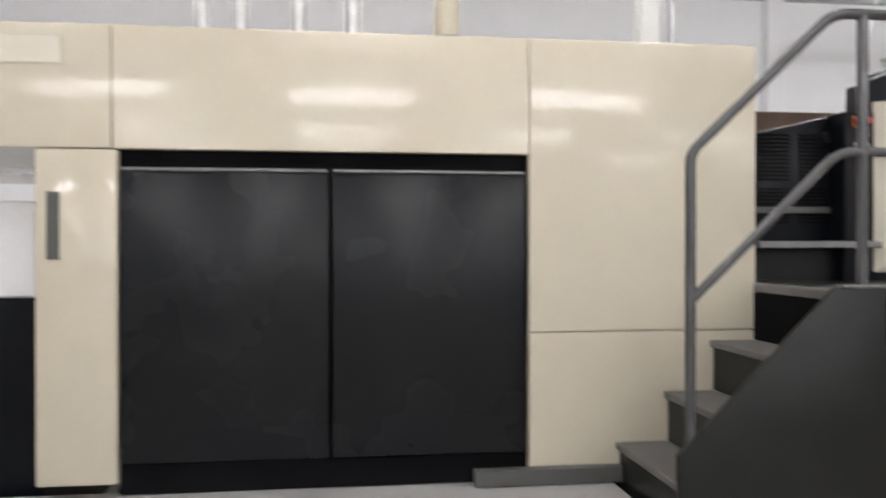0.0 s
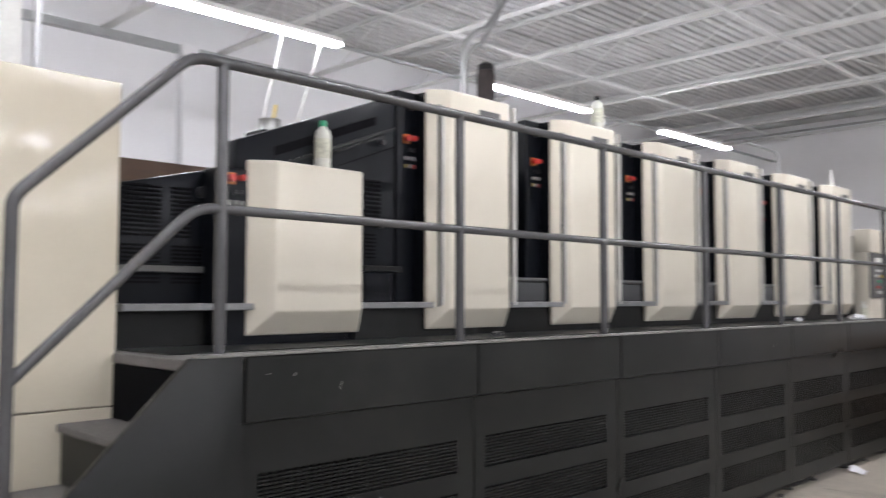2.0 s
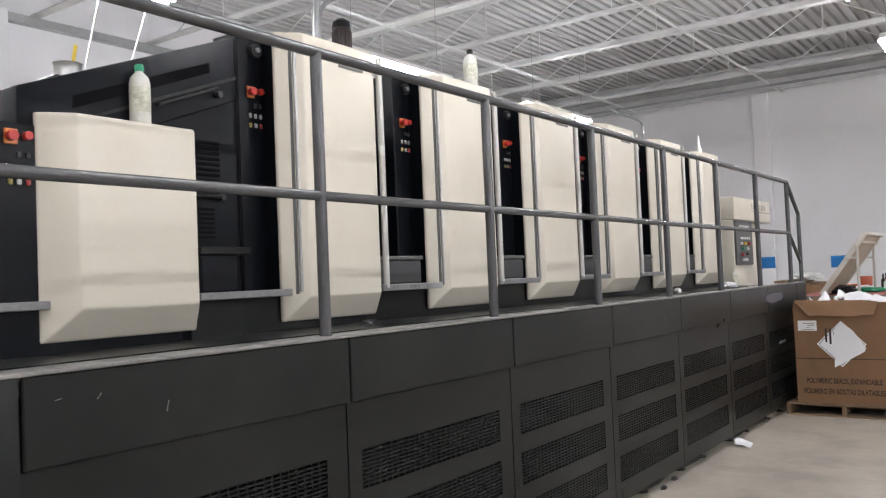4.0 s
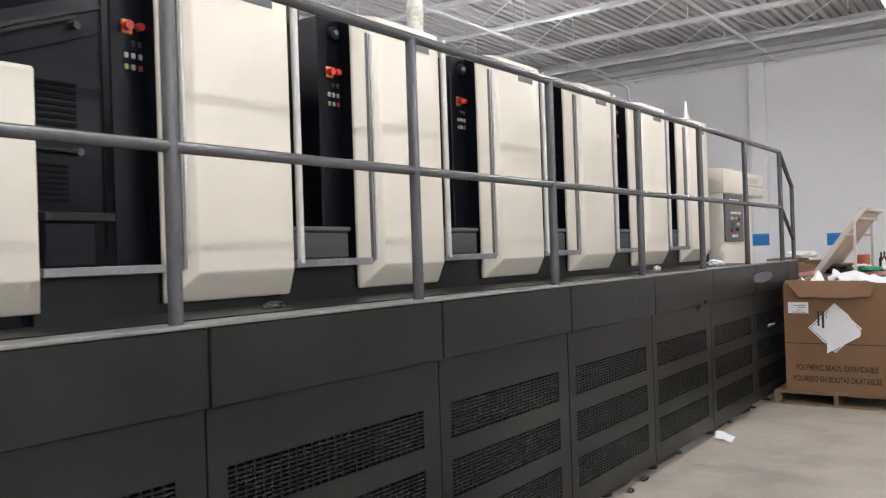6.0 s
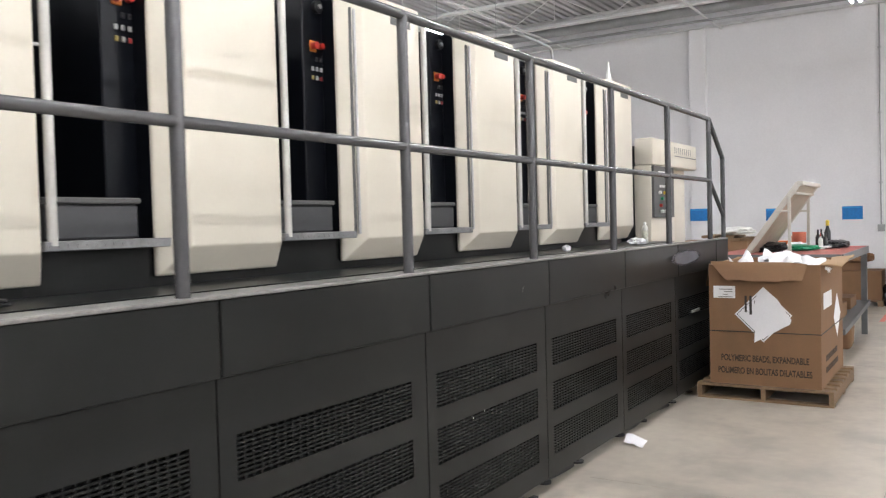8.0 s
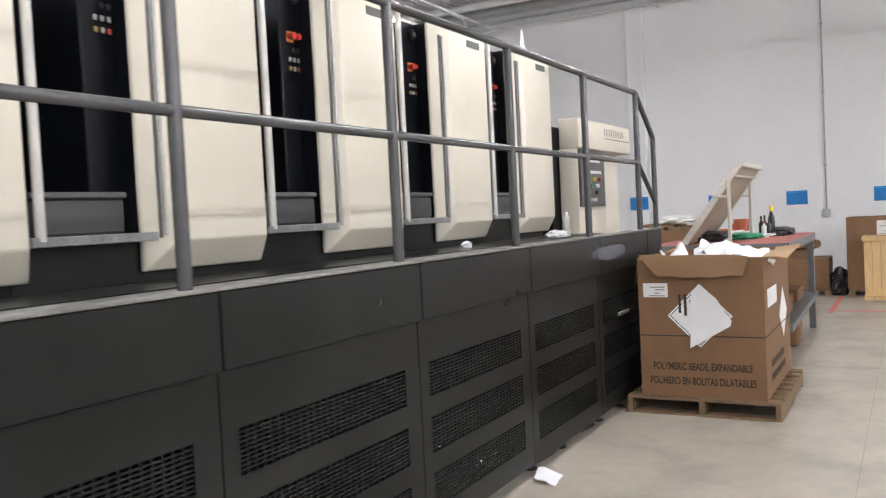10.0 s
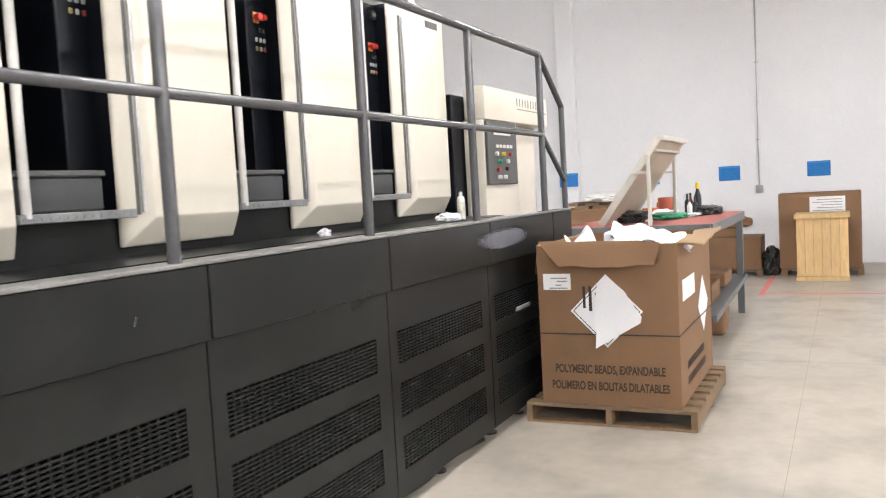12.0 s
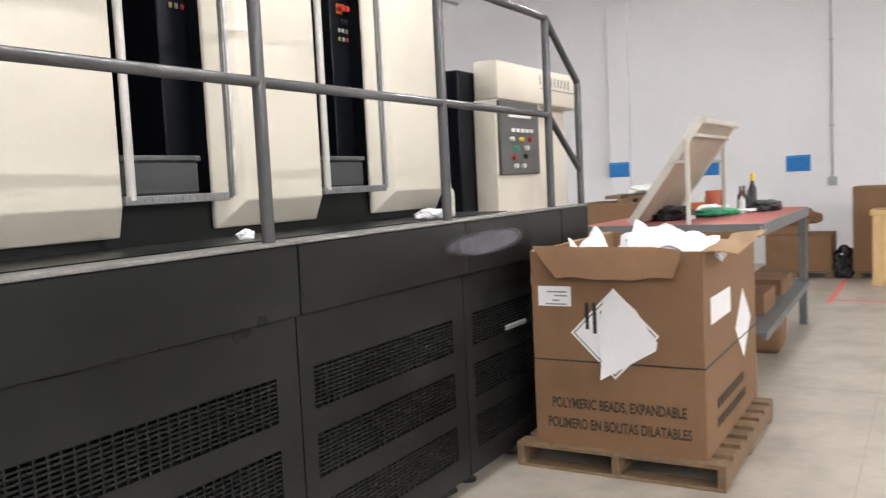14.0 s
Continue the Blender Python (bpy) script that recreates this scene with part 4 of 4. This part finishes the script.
# ---- goods along the end wall ----
def small_pallet(at, w, d):
    p = thing("pallet", at, "wooden pallet under stored goods by the wall", "pallet", "wall pallets")
    for k in range(3):
        part("block", box(B(), 0, w, k * (d - 0.09) / 2, k * (d - 0.09) / 2 + 0.09, 0, 0.075), PALLETW, p)
    for k in range(5):
        part("board", box(B(), k * (w - 0.1) / 4, k * (w - 0.1) / 4 + 0.1, 0, d, 0.076, 0.095, 0.002), PALLETW, p)
    return p


small_pallet((18.58, 0.9, 0), 0.8, 1.12)
tall = carton_block((18.62, 0.92, 0.096), (0.7, 1.12, 1.13), "tall brown labelled carton on a pallet by the wall")
small_pallet((18.55, 2.28, 0), 0.8, 1.0)
carton_block((18.6, 2.3, 0.096), (0.7, 0.85, 0.5), "wide brown carton on a pallet by the wall")
carton_block((18.75, 2.6, 0.597), (0.4, 0.6, 0.14), "flat torn brown carton on another carton", turn=8)
crumple("black_film", (18.8, 2.16, 0.0), (0.22, 0.13, 0.26), PLASTICBAG, "crumpled black plastic film beside the cartons", "plastic film", 1.7)
crumple("torn_carton", (18.85, 2.75, 0.738), (0.2, 0.26, 0.13), CARD, "torn flattened brown carton heaped on another carton", "torn carton", 7.7)
crate = thing("wooden_crate", (17.95, 0.86, 0), "pale pine crate of upright boards", "crate")
for i in range(6):
    part("board", box(B(), 0.0, 0.02, 0.24 + i * 0.112, 0.24 + i * 0.112 + 0.109, 0.06, 0.88, 0.002), PINE, crate)
for i in range(4):
    part("board", box(B(), 0.022 + i * 0.13, 0.022 + i * 0.13 + 0.127, 0.89, 0.91, 0.06, 0.88, 0.002), PINE, crate)
part("lid", box(B(), -0.03, 0.56, 0.215, 0.935, 0.88, 0.95, 0.004), PINE, crate)
part("base", box(B(), -0.02, 0.55, 0.23, 0.92, 0.0, 0.058, 0.004), PINE, crate)
lab = part("shipping_label", box(B(), -0.004, -0.001, 0.21, 0.69, 0.83, 1.07), PAPER, tall, "white printed shipping label")
for k in range(5):
    part("print_bar", box(B(), -0.006, -0.0045, 0.25, 0.65 - 0.06 * (k % 3), 0.86 + 0.04 * k, 0.872 + 0.04 * k), KEYW, lab)
# planks and cartons by the column
small_pallet((16.2, 3.9, 0), 1.1, 1.2)
carton_block((16.25, 3.95, 0.096), (1.0, 1.1, 1.1), "brown carton with a dented lid by the column")
for k, (dy, dz) in enumerate(((0.0, 0.0), (0.25, 0.0), (0.1, 0.045), (0.4, 0.045))):
    solid("plank", box(B(), 0, 0.95, 0, 0.2, 0, 0.042, 0.003), PALLETW, "loose pale plank lying on a carton", "plank", (16.28, 4.05 + dy, 1.198 + dz), turn=3 * k - 4, group="loose planks")
# floor tape
solid("floor_tape", box(B(), 16.4, 18.5, 2.09, 2.16, 0.0, 0.0015), PINKTAPE, "worn red tape on the floor", "floor tape", kind="structure")
solid("floor_tape", box(B(), 16.55, 16.62, -0.6, 2.08, 0.0, 0.0015), PINKTAPE, "worn red tape on the floor", "floor tape", kind="structure")

# ---- bottles on the press ----
def bottle(at, h, cap, label, cone=False, r=0.05):
    b = thing("bottle", at, label, "bottle")
    if cone:
        part("body", lathe(B(), [(0.035, 0), (0.037, 0.008), (0.037, h * 0.3), (0.02, h * 0.45), (0.008, h)], 18), WHITEP, b)
        return b
    part("body", lathe(B(), [(r * 0.94, 0), (r, 0.008), (r, h * 0.68), (r * 0.86, h * 0.78), (r * 0.36, h * 0.87), (r * 0.36, h * 0.89)], 20), BOTTLE, b)
    part("cap", lathe(B(), [(r * 0.44, h * 0.88), (r * 0.44, h * 0.97), (r * 0.34, h)], 16), cap, b)
    bm = B()
    lathe(bm, [(r * 1.01, h * 0.2), (r * 1.016, h * 0.21), (r * 1.016, h * 0.6), (r * 1.01, h * 0.61)], 20)
    part("label", bm, LABEL, b, "faded printed label")
    return b


bottle((3.1, 3.93, 2.297), 0.265, GREENP, "milky plastic bottle with a green cap on the cover", r=0.044)
bottle((5.79, 3.97, 2.899), 0.27, BLACKPL, "white plastic bottle with a black cap on a printing unit")
bottle((10.72, 4.02, 2.889), 0.24, WHITEP, "white cone nozzle bottle on the last printing unit", True)
bottle((10.62, 3.65, 1.347), 0.2, WHITEP, "small white plastic bottle on the walkway", r=0.03)
crumple("rag", (10.4, 3.65, 1.347), (0.12, 0.07, 0.035), PAPER, "grey white rag lying on the walkway", "rag", 8.8)
crumple("rag", (8.9, 3.7, 1.347), (0.04, 0.03, 0.025), PAPER, "small white rag on the walkway", "rag", 3.3)
crumple("rag", (4.35, 3.75, 1.347), (0.06, 0.025, 0.016), BLACKPL, "small black rag on the walkway", "rag", 5.9)
can = thing("ink_can", (2.93, 4.2, 2.508), "silver ink can with a yellow stick on the housing", "ink can")
part("can", lathe(B(), [(0.058, 0), (0.062, 0.005), (0.058, 0.015), (0.058, 0.068), (0.062, 0.075), (0.056, 0.075), (0.054, 0.03)], 20), STEEL, can)
part("stick", rod(B(), (0.02, 0.01, 0.03), (0.05, 0.015, 0.17), 0.008, 8), YELLOW, can, "yellow stirring stick")
# brown boards behind the low housing
solid("brown_board", box(B(), 0, 1.6, 0, 0.06, 0, 0.37, 0.004), WOODB, "brown wooden board standing behind the housing", "board", (2.03, 5.6, 2.14))
# overhead hoist motor and conduit
mot = thing("overhead_motor", (6.62, 5.9, 3.72), "brown motor on a conduit hung from the roof", "motor")
bm = lathe(B(), [(0.075, -0.3), (0.085, -0.28), (0.085, 0.16), (0.075, 0.18)], 18)
for k in range(16):
    a = math.pi * k / 8
    rod(bm, (0.085 * math.cos(a), 0.085 * math.sin(a), -0.25), (0.085 * math.cos(a), 0.085 * math.sin(a), 0.15), 0.007, 6)
part("body", bm, RUST, mot, "dark finned motor housing")
part("cap", lathe(B(), [(0.088, 0.181), (0.08, 0.24), (0.04, 0.27)], 16), BLACKPL, mot)
bm = B()
tube(bm, [Vector(p) for p in ((-0.33, 0, -0.8), (-0.33, 0, 0.25))] + arc((-0.33, 0, 0.25), (-0.32, 0, 0.5), (0.0, 0, 0.62), 6)[1:] + [Vector((0.35, 0, 1.05)), Vector((0.35, 0, ZD - 3.72))], 0.03, 12)
part("conduit", bm, PIPE, mot)
bm = B()
tube(bm, [Vector(p) for p in ((-0.2, 0.1, -0.8), (-0.2, 0.1, 0.2))] + arc((-0.2, 0.1, 0.2), (-0.19, 0.1, 0.4), (0.05, 0.1, 0.5), 6)[1:] + [Vector((0.3, 0.1, 0.85)), Vector((0.3, 0.1, ZD - 3.72))], 0.022, 10)
part("conduit", bm, PIPE, mot)
# conduits and cable under the roof
for y, z, r in ((8.9, 4.9, 0.03),):
    solid("roof_conduit", rod(B(), (X0, y, z), (XW, y, z), r, 10), PIPE, "grey conduit under the roof joists", "conduit", group="roof conduits", kind="structure")
solid("unit_conduit", tube(B(), [Vector(p) for p in ((11.99, 5.2, 2.0), (11.99, 5.2, 3.5))] + arc((11.99, 5.2, 3.5), (11.99, 5.2, 3.63), (11.85, 5.2, 3.63), 4)[1:] + [Vector((10.95, 5.2, 3.65))], 0.016, 10), PIPE, "grey conduit bent down to the last printing unit", "conduit", kind="structure")
solid("black_cable", tube(B(), [(6.5, 5.8, 4.8), (7.5, 4.4, 5.1), (8.6, 2.6, 5.36), (10.5, -0.5, 5.4)], 0.012, 8), BLACKPL, "black cable slung below the roof", "cable", kind="structure")
# gear on top of the delivery cabinet
mast = thing("air_duct", (1.79, 5.0, 2.538), "white square duct rising from the cabinet top", "duct")
part("duct", box(B(), -0.06, 0.06, -0.06, 0.06, 0, 2.6, 0.004), WHITEP, mast)
part("rail", rod(B(), (0.14, -0.05, 0.0), (0.14, -0.05, 2.6), 0.02, 10), PIPE, mast)
part("bracket", box(B(), -0.2, 0.16, -0.1, -0.06, 0.06, 0.1, 0.004), SILL, mast)
for x, r in ((-0.98, 0.05), (-0.75, 0.055), (-0.41, 0.05), (-0.08, 0.055)):
    p = thing("hose_pipe", (x, 5.0, 2.538), "bright metal hose pipe rising from the cabinet top", "pipe", "cabinet pipes")
    part("pipe", rod(B(), (0, 0, 0), (0, 0, 2.0), r, 16), STEEL, p)
    part("flange", rod(B(), (0, 0, 0), (0, 0, 0.03), r + 0.03, 16), SILL, p)
blow = thing("blower", (0.5, 5.0, 2.538), "small cream and silver blower on the cabinet top", "blower")
part("body", lathe(B(), [(0.14, 0), (0.15, 0.02), (0.15, 0.22), (0.1, 0.28)], 20), STEEL, blow)
part("motor", lathe(B(), [(0.07, 0.28), (0.08, 0.3), (0.08, 0.5), (0.04, 0.53)], 18), CREAM, blow)
crumple("rag", (1.68, 4.3, 2.539), (0.1, 0.05, 0.04), WOODB, "brown rag on the cabinet top", "rag", 2.9)
# hoses and dirt on the floor below the panels
for x0, n in ((3.6, 9), (6.2, 8), (8.6, 6)):
    cu = bpy.data.curves.new("floor_hose", "CURVE")
    cu.dimensions, cu.bevel_depth, cu.bevel_resolution = "3D", 0.016, 2
    spl = cu.splines.new("NURBS")
    spl.points.add(n - 1)
    for i in range(n):
        spl.points[i].co = (x0 + 0.22 * i, 3.2 + 0.03 * math.sin(1.7 * i + x0), 0.017, 1)
    spl.use_endpoint_u = True
    cu.materials.append(BLACKPL)
    tagged(new("floor_hose", cu), "black rubber hose lying under the walkway panels", "hose", "floor hoses")
for k, x in enumerate((5.4, 6.75, 7.05)):
    crumple("floor_rag", (x, 3.06 + 0.03 * (k % 3), 0.0), (0.03 + 0.008 * (k % 3), 0.02, 0.014), BLACKPL, "dirty black rag by the panel foot", "rag", 11.3 + k)
# straps below the strip light, and a carton on the units
for x0, x1, z1 in ((5.3, 5.0, 3.1), (5.8, 5.45, 3.3)):
    solid("hanging_strap", rod(B(), (x0, 7.6, 4.38), (x1, 7.6, z1), 0.009, 8), WHITEP, "thin white strap hanging from the strip light", "strap", group="hanging straps", kind="structure")
carton_block((5.1, 6.0, 2.889), (0.6, 0.4, 0.42), "brown carton on top of the printing units")
# saw-cut joints in the concrete
JOINT = material("joint_filler", (0.27, 0.245, 0.21), 0.7, var=0.1, bump=0.0)
for a, b, c, d in ((X0, XW, 1.42, 1.4225), (X0, XW, -3.2, -3.1975), (7.6, 7.6025, Y0, 3.0), (12.4, 12.4025, Y0, 3.0), (2.8, 2.8025, Y0, 3.0)):
    solid("floor_joint", box(B(), a, b, c, d, 0.0, 0.0006), JOINT, "thin saw-cut joint in the concrete", "floor joint", kind="structure")
# more clutter by the column and on the bench
crumple("packing_film", (16.55, 4.15, 1.29), (0.3, 0.25, 0.07), WHITEP, "crumpled white packing film on loose planks", "packing film", 13.2)
crumple("packing_paper", (16.2, 3.6, 0.0), (0.25, 0.22, 0.55), CARDIN, "crumpled brown packing paper beside the carton", "packing paper", 14.8)
for k, (x, y, a) in enumerate(((13.9, 2.52, 12), (13.88, 2.5, -8), (13.2, 2.8, 20))):
    solid("paper_stack", box(B(), 0, 0.3, 0, 0.21, 0, 0.012 + 0.008 * k, 0.001), PAPER, "small stack of white sheets on the bench", "paper stack", (x, y, 1.151 + (0.013 if k == 1 else 0)), a, "bench papers")
solid("orange_box", box(B(), 0, 0.22, 0, 0.16, 0, 0.1, 0.006), material("orange_card", (0.55, 0.15, 0.04), 0.6), "orange cardboard box on the bench", "box", (14.10, 2.92, 1.151), 15)
crumple("black_rag", (13.25, 3.00, 1.151), (0.24, 0.16, 0.07), BLACKPL, "black rag heaped on the bench top", "rag", 15.6)
sq = thing("squeeze_bottle", (14.10, 2.60, 1.151), "small white squeeze bottle on the bench", "bottle")
part("body", lathe(B(), [(0.025, 0), (0.028, 0.01), (0.028, 0.11), (0.01, 0.14), (0.01, 0.15)], 14), WHITEP, sq)
part("nozzle", lathe(B(), [(0.009, 0.15), (0.003, 0.2)], 10), RED, sq)
